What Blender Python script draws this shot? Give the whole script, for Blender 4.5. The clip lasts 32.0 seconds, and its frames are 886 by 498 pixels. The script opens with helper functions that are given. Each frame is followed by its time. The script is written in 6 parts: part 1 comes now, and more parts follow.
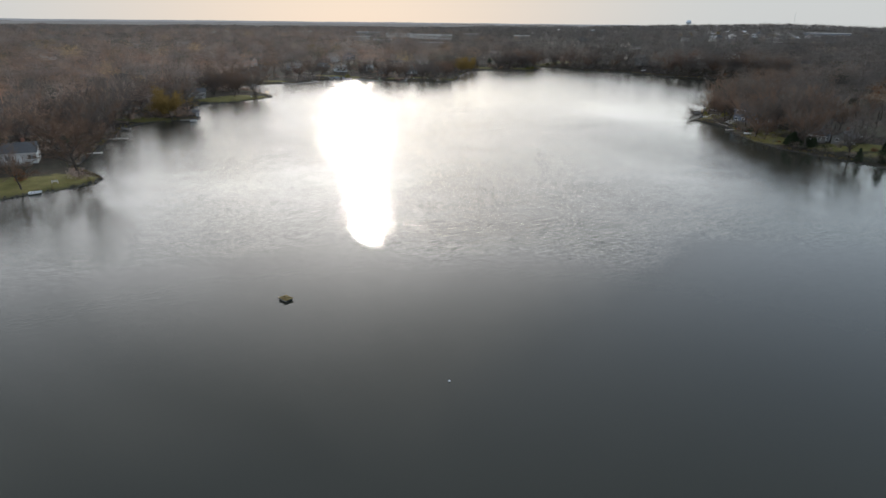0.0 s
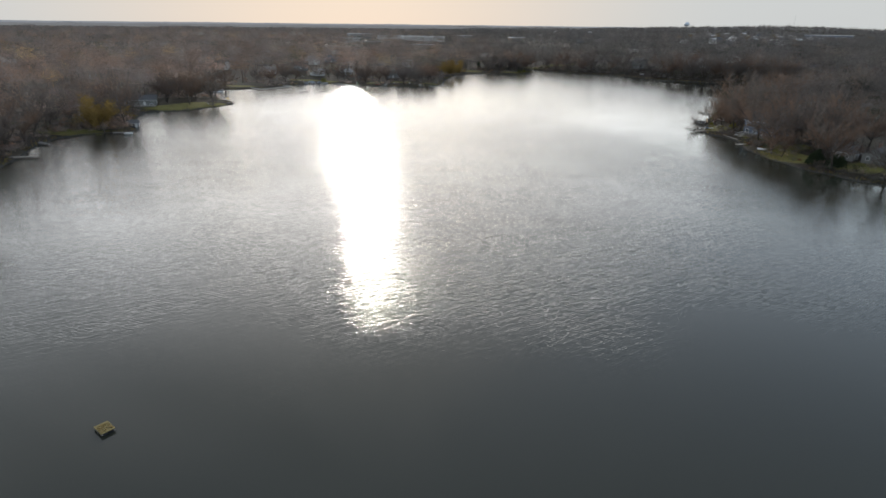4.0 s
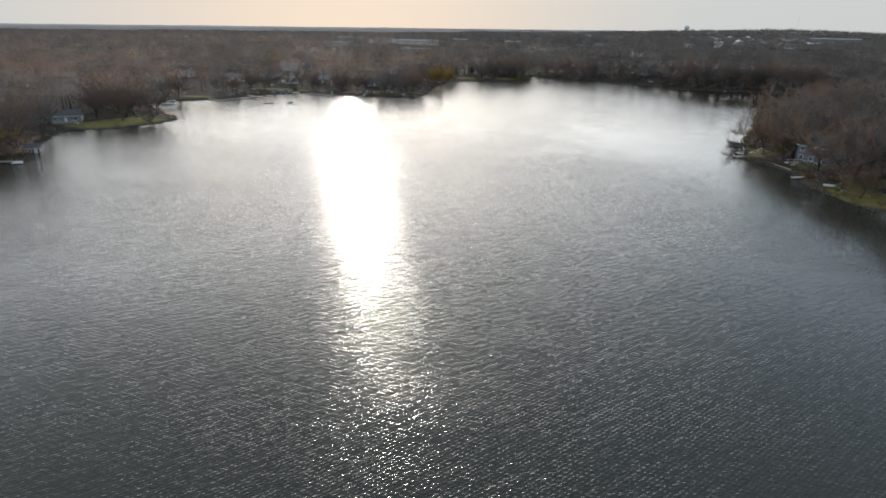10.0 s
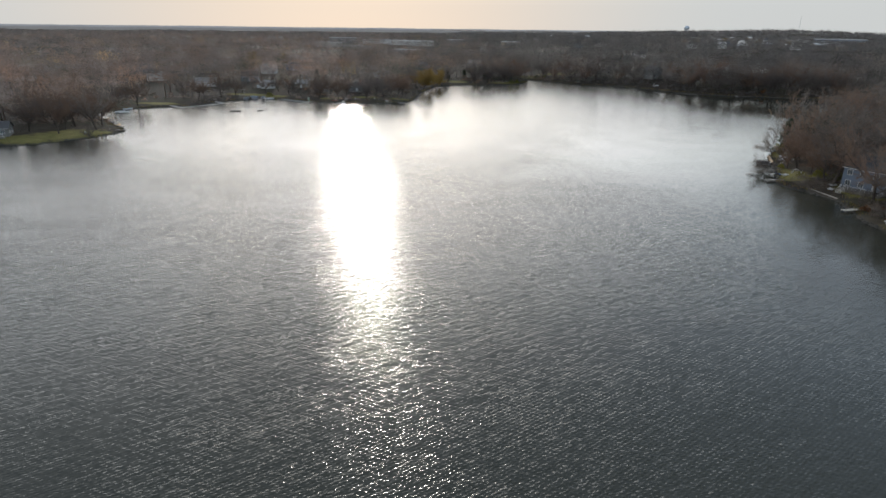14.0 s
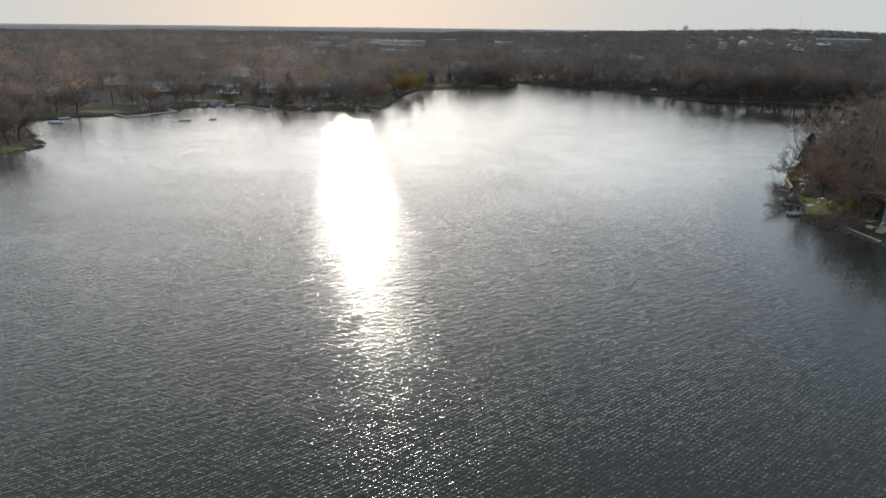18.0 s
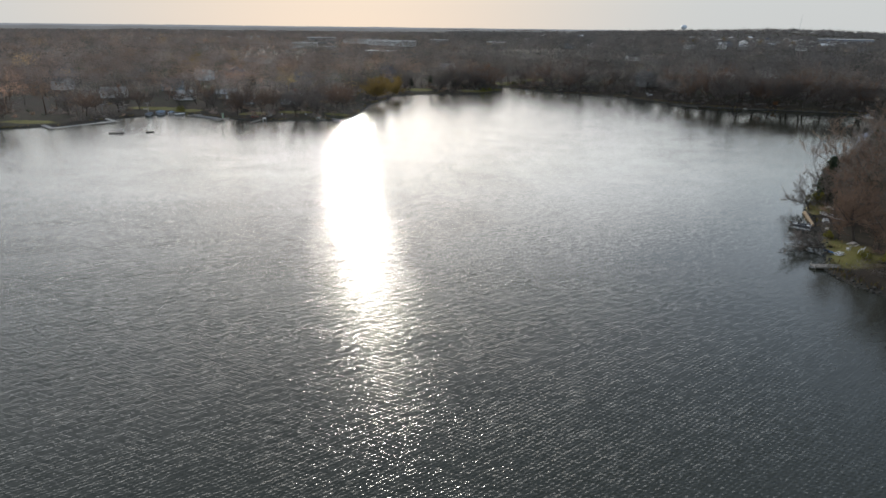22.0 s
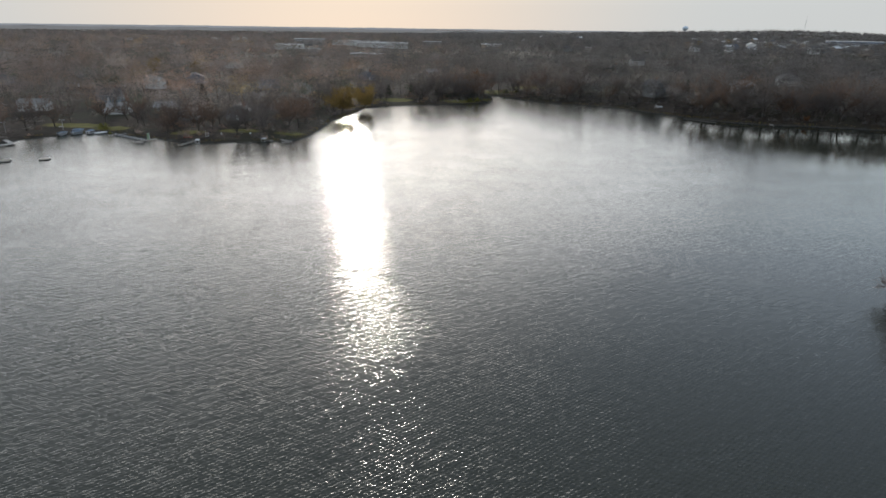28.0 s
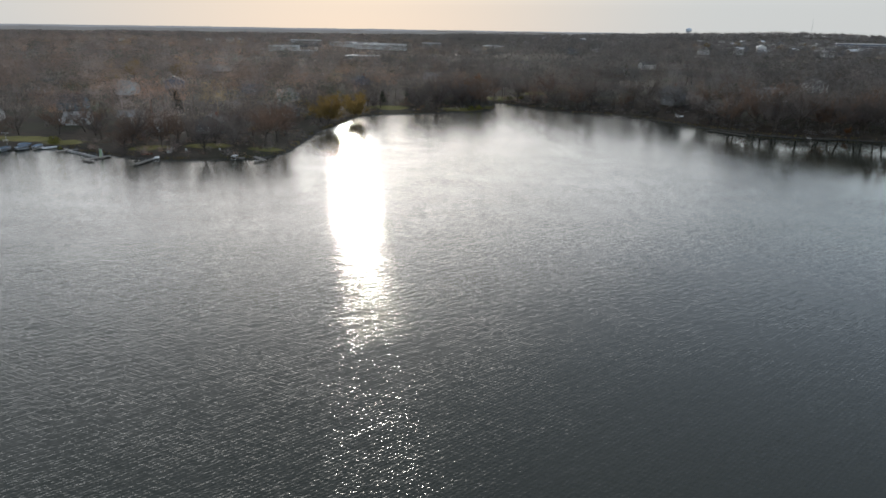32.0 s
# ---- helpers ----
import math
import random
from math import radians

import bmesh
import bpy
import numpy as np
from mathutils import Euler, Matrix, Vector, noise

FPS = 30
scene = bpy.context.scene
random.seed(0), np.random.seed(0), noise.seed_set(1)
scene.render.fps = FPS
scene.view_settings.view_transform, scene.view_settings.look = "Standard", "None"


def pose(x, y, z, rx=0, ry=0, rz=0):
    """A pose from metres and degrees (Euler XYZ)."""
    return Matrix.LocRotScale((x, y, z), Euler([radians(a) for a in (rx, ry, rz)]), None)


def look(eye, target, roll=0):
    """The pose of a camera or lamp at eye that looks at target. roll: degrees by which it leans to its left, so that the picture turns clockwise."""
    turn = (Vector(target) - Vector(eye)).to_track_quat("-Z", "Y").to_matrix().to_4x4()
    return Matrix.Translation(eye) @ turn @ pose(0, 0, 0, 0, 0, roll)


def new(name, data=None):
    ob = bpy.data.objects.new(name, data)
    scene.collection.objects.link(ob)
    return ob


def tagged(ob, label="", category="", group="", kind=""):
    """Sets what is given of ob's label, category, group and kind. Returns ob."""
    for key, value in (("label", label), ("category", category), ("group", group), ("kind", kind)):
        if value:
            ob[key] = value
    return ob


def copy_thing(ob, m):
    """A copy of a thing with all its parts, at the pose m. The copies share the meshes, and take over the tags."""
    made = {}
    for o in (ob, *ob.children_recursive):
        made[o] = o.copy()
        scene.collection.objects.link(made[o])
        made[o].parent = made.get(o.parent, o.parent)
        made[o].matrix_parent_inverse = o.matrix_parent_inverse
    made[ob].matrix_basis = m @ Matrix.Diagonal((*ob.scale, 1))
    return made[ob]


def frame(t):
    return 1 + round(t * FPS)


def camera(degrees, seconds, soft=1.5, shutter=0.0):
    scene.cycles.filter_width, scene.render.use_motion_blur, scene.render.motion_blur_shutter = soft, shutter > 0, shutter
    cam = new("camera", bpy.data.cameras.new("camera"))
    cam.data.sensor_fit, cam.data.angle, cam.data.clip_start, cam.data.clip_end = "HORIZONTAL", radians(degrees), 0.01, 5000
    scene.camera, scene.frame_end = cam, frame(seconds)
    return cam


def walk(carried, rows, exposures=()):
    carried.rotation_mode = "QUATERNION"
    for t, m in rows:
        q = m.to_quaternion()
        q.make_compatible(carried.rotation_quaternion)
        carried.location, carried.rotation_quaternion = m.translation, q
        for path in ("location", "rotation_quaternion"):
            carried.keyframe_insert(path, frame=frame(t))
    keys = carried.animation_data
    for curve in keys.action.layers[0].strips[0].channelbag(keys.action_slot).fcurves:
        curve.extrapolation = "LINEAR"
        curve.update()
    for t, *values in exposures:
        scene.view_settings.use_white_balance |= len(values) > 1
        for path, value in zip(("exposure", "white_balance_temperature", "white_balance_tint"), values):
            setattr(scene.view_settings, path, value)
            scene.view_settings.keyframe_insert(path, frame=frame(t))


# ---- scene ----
import collections

# ---------------------------------------------------------------- camera
# seconds, place, yaw to the left, pitch up, roll
PATH = [
    (0, 0.45, -7.47, 43.34, -2.479, -20.887, 0.637),
    (2, 7.02, 9.69, 42.74, -2.564, -20.825, 0.665),
    (4, 12.77, 26.95, 42.21, -2.646, -20.705, 0.684),
    (6, 16.70, 44.40, 41.76, -2.727, -20.578, 0.695),
    (8, 19.38, 61.96, 41.40, -2.805, -20.473, 0.700),
    (10, 21.89, 79.47, 41.13, -2.882, -20.402, 0.701),
    (12, 25.15, 96.76, 40.97, -2.957, -20.368, 0.699),
    (14, 29.70, 113.69, 40.91, -3.030, -20.365, 0.696),
    (16, 35.61, 130.24, 40.94, -3.100, -20.383, 0.694),
    (18, 42.58, 146.47, 41.07, -3.165, -20.410, 0.694),
    (20, 50.00, 162.54, 41.26, -3.226, -20.436, 0.699),
    (22, 57.12, 178.64, 41.51, -3.279, -20.450, 0.710),
    (24, 63.23, 194.98, 41.77, -3.323, -20.447, 0.728),
    (26, 67.74, 211.65, 42.00, -3.356, -20.425, 0.756),
    (28, 70.41, 228.53, 42.16, -3.376, -20.385, 0.795),
    (30, 71.67, 245.17, 42.18, -3.380, -20.332, 0.847),
    (32, 73.06, 260.60, 41.98, -3.364, -20.271, 0.914),
]


def flight_pose(x, y, z, yaw, pitch, roll):
    yr, pr = radians(yaw), radians(pitch)
    ahead = Vector((-math.sin(yr) * math.cos(pr), math.cos(yr) * math.cos(pr), math.sin(pr)))
    eye = Vector((x, y, z))
    return look(eye, eye + ahead, roll)


cam = camera(73.0, 32.0)
walk(cam, [(r[0], flight_pose(*r[1:])) for r in PATH], exposures=[(0, 0.0), (32, 0.0)])

# ---------------------------------------------------------------- light
SUN_ELEVATION = radians(12.3)
CLOUD_DIM, CLOUD_BRIGHT = 7.0, 38.0
SUN_AZIMUTH = radians(-5.65)  # from +y, clockwise seen from above

world = bpy.data.worlds.new("world")
scene.world = world
world.use_nodes = True
wn, wl = world.node_tree.nodes, world.node_tree.links
wn.clear()
w_out = wn.new("ShaderNodeOutputWorld")
w_bg = wn.new("ShaderNodeBackground")
w_sky = wn.new("ShaderNodeTexSky")
w_sky.sky_type = "NISHITA"
w_sky.sun_disc = False
w_sky.sun_elevation = SUN_ELEVATION
w_sky.sun_rotation = SUN_AZIMUTH
w_sky.altitude = 250
w_sky.air_density = 1.0
w_sky.dust_density = 1.0
w_sky.ozone_density = 1.0
w_bg.inputs["Strength"].default_value = 0.14
# thin high cloud that the low sun lights from behind; w_side thins it eastward and overhead
w_noise = wn.new("ShaderNodeTexNoise")
w_noise.inputs["Scale"].default_value = 1.8
w_noise.inputs["Detail"].default_value = 4.0
w_noise.inputs["Roughness"].default_value = 0.55
w_noise.inputs["Distortion"].default_value = 0.6
w_thin = wn.new("ShaderNodeMapRange")
w_thin.inputs["From Min"].default_value = 0.20
w_thin.inputs["From Max"].default_value = 0.66
w_thin.inputs["To Min"].default_value = 0.22
w_thin.inputs["To Max"].default_value = 1.0
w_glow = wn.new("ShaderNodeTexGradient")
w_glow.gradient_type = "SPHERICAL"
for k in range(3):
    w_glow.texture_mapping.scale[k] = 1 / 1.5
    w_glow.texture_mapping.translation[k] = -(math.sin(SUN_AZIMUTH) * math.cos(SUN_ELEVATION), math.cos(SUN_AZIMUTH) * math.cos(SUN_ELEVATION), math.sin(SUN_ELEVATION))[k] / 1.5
w_pow = wn.new("ShaderNodeMath")
w_pow.operation = "POWER"
w_pow.inputs[1].default_value = 2.4
w_lit = wn.new("ShaderNodeMapRange")
w_lit.inputs["To Min"].default_value = CLOUD_DIM
w_lit.inputs["To Max"].default_value = CLOUD_BRIGHT
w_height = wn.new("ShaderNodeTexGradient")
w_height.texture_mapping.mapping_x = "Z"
w_rise = wn.new("ShaderNodeMapRange")
w_rise.interpolation_type = "SMOOTHSTEP"
w_rise.inputs["From Min"].default_value = 0.03
w_rise.inputs["From Max"].default_value = 0.17
w_rise.inputs["To Min"].default_value = 0.0
w_rise.inputs["To Max"].default_value = 1.0
w_m1 = wn.new("ShaderNodeMath")
w_m1.operation = "MULTIPLY"
w_m2 = wn.new("ShaderNodeMath")
w_m2.operation = "MULTIPLY"
w_veil = wn.new("ShaderNodeVectorMath")
w_veil.operation = "SCALE"
w_veil.inputs[0].default_value = (0.97, 0.99, 1.02)
w_base = wn.new("ShaderNodeMix")
w_base.data_type = "RGBA"
w_clear = wn.new("ShaderNodeMapRange")
w_clear.interpolation_type = "SMOOTHSTEP"
for key, v in (("From Min", 0.02), ("From Max", 0.55), ("To Min", 0.98), ("To Max", 0.12)):
    w_clear.inputs[key].default_value = v
wl.new(w_height.outputs["Fac"], w_clear.inputs["Value"])
# blue sky shows where the cloud is thin
w_gap = wn.new("ShaderNodeMapRange")
for key, v in (("From Min", 0.42), ("From Max", 0.56), ("To Min", 0.05), ("To Max", 1.0)):
    w_gap.inputs[key].default_value = v
w_low = wn.new("ShaderNodeMapRange")
for key, v in (("From Min", 0.06), ("From Max", 0.16), ("To Min", 1.0), ("To Max", 0.0)):
    w_low.inputs[key].default_value = v
w_gl = wn.new("ShaderNodeMath")
w_gl.operation = "MAXIMUM"
w_m4 = wn.new("ShaderNodeMath")
w_m4.operation = "MULTIPLY"
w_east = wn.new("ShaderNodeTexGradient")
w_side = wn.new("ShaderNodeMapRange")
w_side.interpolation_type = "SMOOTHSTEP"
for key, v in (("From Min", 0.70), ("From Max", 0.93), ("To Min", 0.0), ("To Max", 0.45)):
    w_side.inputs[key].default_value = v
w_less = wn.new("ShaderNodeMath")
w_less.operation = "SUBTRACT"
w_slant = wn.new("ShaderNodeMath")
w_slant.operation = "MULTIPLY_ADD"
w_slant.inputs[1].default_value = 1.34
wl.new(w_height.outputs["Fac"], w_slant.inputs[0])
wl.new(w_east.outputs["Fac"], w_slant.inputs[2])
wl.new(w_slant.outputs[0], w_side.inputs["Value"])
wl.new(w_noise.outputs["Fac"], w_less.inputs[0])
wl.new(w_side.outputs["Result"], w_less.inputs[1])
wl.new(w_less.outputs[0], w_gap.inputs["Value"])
wl.new(w_height.outputs["Fac"], w_low.inputs["Value"])
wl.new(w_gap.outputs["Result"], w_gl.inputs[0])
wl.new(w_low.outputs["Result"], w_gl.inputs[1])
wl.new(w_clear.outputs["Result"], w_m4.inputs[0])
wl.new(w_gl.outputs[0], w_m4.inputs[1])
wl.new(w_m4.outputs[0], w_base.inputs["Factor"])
w_warm = wn.new("ShaderNodeMix")
w_warm.data_type = "RGBA"
w_warm.inputs["A"].default_value = (4.25, 4.42, 4.45, 1)
w_warm.inputs["B"].default_value = (5.6, 4.75, 4.0, 1)
w_near = wn.new("ShaderNodeMapRange")
w_near.interpolation_type = "SMOOTHSTEP"
w_near.inputs["From Min"].default_value = 0.60
w_near.inputs["From Max"].default_value = 0.92
wl.new(w_glow.outputs["Fac"], w_near.inputs["Value"])
wl.new(w_near.outputs["Result"], w_warm.inputs["Factor"])
wl.new(w_warm.outputs["Result"], w_base.inputs["B"])
w_add = wn.new("ShaderNodeVectorMath")
w_add.operation = "ADD"
wl.new(w_glow.outputs["Fac"], w_pow.inputs[0])
wl.new(w_pow.outputs[0], w_lit.inputs["Value"])
wl.new(w_height.outputs["Fac"], w_rise.inputs["Value"])
wl.new(w_less.outputs[0], w_thin.inputs["Value"])
wl.new(w_lit.outputs["Result"], w_m1.inputs[0])
wl.new(w_rise.outputs["Result"], w_m1.inputs[1])
wl.new(w_m1.outputs[0], w_m2.inputs[0])
wl.new(w_thin.outputs["Result"], w_m2.inputs[1])
# a veil looks thickest low down, where the eye goes slantwise through it
w_fall = wn.new("ShaderNodeMapRange")
w_fall.interpolation_type = "SMOOTHSTEP"
for key, v in (("From Min", 0.20), ("From Max", 0.54), ("To Min", 1.0), ("To Max", 0.34)):
    w_fall.inputs[key].default_value = v
w_m3 = wn.new("ShaderNodeMath")
w_m3.operation = "MULTIPLY"
wl.new(w_height.outputs["Fac"], w_fall.inputs["Value"])
wl.new(w_m2.outputs[0], w_m3.inputs[0])
wl.new(w_fall.outputs["Result"], w_m3.inputs[1])
wl.new(w_m3.outputs[0], w_veil.inputs["Scale"])
w_more = wn.new("ShaderNodeMath")
w_more.operation = "MULTIPLY_ADD"
w_more.inputs[1].default_value = 2.6
w_more.inputs[2].default_value = 1.0
w_clearer = wn.new("ShaderNodeVectorMath")
w_clearer.operation = "SCALE"
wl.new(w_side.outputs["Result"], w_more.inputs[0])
w_bw = wn.new("ShaderNodeRGBToBW")
w_milk = wn.new("ShaderNodeMix")
w_milk.data_type = "RGBA"
w_milk.inputs["Factor"].default_value = 0.26
wl.new(w_sky.outputs["Color"], w_bw.inputs["Color"])
wl.new(w_sky.outputs["Color"], w_milk.inputs["A"])
wl.new(w_bw.outputs["Val"], w_milk.inputs["B"])
wl.new(w_milk.outputs["Result"], w_clearer.inputs[0])
wl.new(w_more.outputs[0], w_clearer.inputs["Scale"])
wl.new(w_clearer.outputs["Vector"], w_base.inputs["A"])
wl.new(w_base.outputs["Result"], w_add.inputs[0])
wl.new(w_veil.outputs["Vector"], w_add.inputs[1])
wl.new(w_add.outputs["Vector"], w_bg.inputs["Color"])
wl.new(w_bg.outputs["Background"], w_out.inputs["Surface"])

sun = new("sun", bpy.data.lights.new("sun", "SUN"))
sun.data.energy = 1.15
sun.data.angle = radians(0.6)
sun.data.color = (1.0, 0.91, 0.80)
sun_way = Vector((math.sin(SUN_AZIMUTH) * math.cos(SUN_ELEVATION), math.cos(SUN_AZIMUTH) * math.cos(SUN_ELEVATION), math.sin(SUN_ELEVATION)))
sun.matrix_world = look(sun_way * 300, (0, 0, 0))

# ---------------------------------------------------------------- materials


def material(name, rough=0.8, metal=0.0):
    m = bpy.data.materials.new(name)
    m.use_nodes = True
    b = m.node_tree.nodes["Principled BSDF"]
    b.inputs["Roughness"].default_value = rough
    b.inputs["Metallic"].default_value = metal
    return m, m.node_tree.nodes, m.node_tree.links, b


def grainy(name, a, b, scale=1.0, rough=0.8, metal=0.0, fine=8.0, bump=0.25, spread=0.18, spec=0.3, thin=0.0):
    """Two colours mixed by coarse stains and fine grain, with relief and a little change from piece to piece."""
    m, n, l, p = material(name, rough, metal)
    p.inputs["Specular IOR Level"].default_value = spec
    geo = n.new("ShaderNodeNewGeometry")
    coarse = n.new("ShaderNodeTexNoise")
    coarse.inputs["Scale"].default_value = scale
    coarse.inputs["Detail"].default_value = 5
    grain = n.new("ShaderNodeTexNoise")
    grain.inputs["Scale"].default_value = scale * fine
    grain.inputs["Detail"].default_value = 3
    add = n.new("ShaderNodeMath")
    add.operation = "MULTIPLY_ADD"
    add.inputs[1].default_value = 0.45
    half = n.new("ShaderNodeMath")
    half.operation = "MULTIPLY"
    half.inputs[1].default_value = 0.6
    info = n.new("ShaderNodeObjectInfo")
    vary = n.new("ShaderNodeMapRange")
    vary.inputs["To Min"].default_value = 1 - spread
    vary.inputs["To Max"].default_value = 1 + spread
    mix = n.new("ShaderNodeMix")
    mix.data_type = "RGBA"
    mix.inputs["A"].default_value = (*a, 1)
    mix.inputs["B"].default_value = (*b, 1)
    mul = n.new("ShaderNodeVectorMath")
    mul.operation = "SCALE"
    bm = n.new("ShaderNodeBump")
    bm.inputs["Strength"].default_value = bump
    bm.inputs["Distance"].default_value = 0.05
    for t in (coarse, grain):
        l.new(geo.outputs["Position"], t.inputs["Vector"])
    l.new(coarse.outputs["Fac"], half.inputs[0])
    l.new(grain.outputs["Fac"], add.inputs[0])
    l.new(half.outputs[0], add.inputs[2])
    l.new(add.outputs[0], mix.inputs["Factor"])
    l.new(info.outputs["Random"], vary.inputs["Value"])
    l.new(mix.outputs["Result"], mul.inputs[0])
    l.new(vary.outputs["Result"], mul.inputs["Scale"])
    l.new(mul.outputs["Vector"], p.inputs["Base Color"])
    l.new(grain.outputs["Fac"], bm.inputs["Height"])
    l.new(bm.outputs["Normal"], p.inputs["Normal"])
    if thin:
        glow = n.new("ShaderNodeBsdfTranslucent")
        l.new(mul.outputs["Vector"], glow.inputs["Color"])
        both = n.new("ShaderNodeMixShader")
        both.inputs[0].default_value = thin
        l.new(p.outputs[0], both.inputs[1])
        l.new(glow.outputs[0], both.inputs[2])
        l.new(both.outputs[0], n["Material Output"].inputs["Surface"])
    return m


def woods_material(name):
    """Twigs of many trees in one mesh: the tint of each tree is stored with its mesh."""
    m, n, l, p = material(name, 0.9)
    p.inputs["Specular IOR Level"].default_value = 0.1
    at = n.new("ShaderNodeAttribute")
    at.attribute_name = "tint"
    geo = n.new("ShaderNodeNewGeometry")
    vary = n.new("ShaderNodeMapRange")
    vary.inputs["To Min"].default_value = 0.86
    vary.inputs["To Max"].default_value = 1.14
    soft = n.new("ShaderNodeAttribute")
    soft.attribute_name = "soft"
    lean = n.new("ShaderNodeMix")
    lean.data_type = "VECTOR"
    lean.inputs["Factor"].default_value = 0.12
    l.new(soft.outputs["Vector"], lean.inputs["A"])
    l.new(geo.outputs["Normal"], lean.inputs["B"])
    even = n.new("ShaderNodeVectorMath")
    even.operation = "NORMALIZE"
    l.new(lean.outputs["Result"], even.inputs[0])
    l.new(even.outputs["Vector"], p.inputs["Normal"])
    mul = n.new("ShaderNodeVectorMath")
    mul.operation = "SCALE"
    l.new(geo.outputs["Random Per Island"], vary.inputs["Value"])
    l.new(at.outputs["Color"], mul.inputs[0])
    l.new(vary.outputs["Result"], mul.inputs["Scale"])
    l.new(mul.outputs["Vector"], p.inputs["Base Color"])
    glow = n.new("ShaderNodeBsdfTranslucent")
    l.new(mul.outputs["Vector"], glow.inputs["Color"])
    l.new(even.outputs["Vector"], glow.inputs["Normal"])
    both = n.new("ShaderNodeMixShader")
    both.inputs[0].default_value = 0.3
    l.new(p.outputs[0], both.inputs[1])
    l.new(glow.outputs[0], both.inputs[2])
    l.new(both.outputs[0], n["Material Output"].inputs["Surface"])
    return m


def ground_material():
    m, n, l, p = material("ground_soil", 0.95)
    p.inputs["Specular IOR Level"].default_value = 0.15
    geo = n.new("ShaderNodeNewGeometry")
    zone = n.new("ShaderNodeAttribute")
    zone.attribute_name = "zone"
    sep = n.new("ShaderNodeSeparateColor")
    l.new(zone.outputs["Color"], sep.inputs["Color"])

    def tex(scale, detail=5.0):
        t = n.new("ShaderNodeTexNoise")
        t.inputs["Scale"].default_value = scale
        t.inputs["Detail"].default_value = detail
        l.new(geo.outputs["Position"], t.inputs["Vector"])
        return t

    def blend(fac, a, b):
        x = n.new("ShaderNodeMix")
        x.data_type = "RGBA"
        l.new(fac, x.inputs["Factor"])
        for key, v in (("A", a), ("B", b)):
            if isinstance(v, tuple):
                x.inputs[key].default_value = (*v, 1)
            else:
                l.new(v, x.inputs[key])
        return x.outputs["Result"]

    def ramp(out, lo, hi):
        r = n.new("ShaderNodeMapRange")
        r.inputs["From Min"].default_value, r.inputs["From Max"].default_value = lo, hi
        l.new(out, r.inputs["Value"])
        return r.outputs["Result"]

    big, mid, fine = tex(0.03), tex(0.35), tex(4.0)
    litter = blend(ramp(mid.outputs["Fac"], 0.35, 0.65), (0.036, 0.028, 0.021), (0.064, 0.048, 0.034))
    litter = blend(ramp(big.outputs["Fac"], 0.45, 0.70), litter, (0.050, 0.048, 0.028))
    lawn = blend(ramp(mid.outputs["Fac"], 0.30, 0.70), (0.135, 0.136, 0.036), (0.235, 0.205, 0.062))
    lawn = blend(ramp(fine.outputs["Fac"], 0.45, 0.75), lawn, (0.150, 0.105, 0.045))
    edge = n.new("ShaderNodeMath")
    edge.operation = "MULTIPLY_ADD"
    edge.inputs[1].default_value = 0.5
    l.new(mid.outputs["Fac"], edge.inputs[0])
    l.new(sep.outputs["Red"], edge.inputs[2])
    soil = blend(ramp(edge.outputs[0], 0.62, 0.85), litter, lawn)
    bed = blend(ramp(fine.outputs["Fac"], 0.3, 0.7), (0.060, 0.055, 0.045), (0.120, 0.110, 0.090))
    soil = blend(sep.outputs["Green"], soil, bed)
    l.new(soil, p.inputs["Base Color"])
    bm = n.new("ShaderNodeBump")
    bm.inputs["Strength"].default_value = 0.5
    bm.inputs["Distance"].default_value = 0.15
    l.new(fine.outputs["Fac"], bm.inputs["Height"])
    l.new(bm.outputs["Normal"], p.inputs["Normal"])
    return m


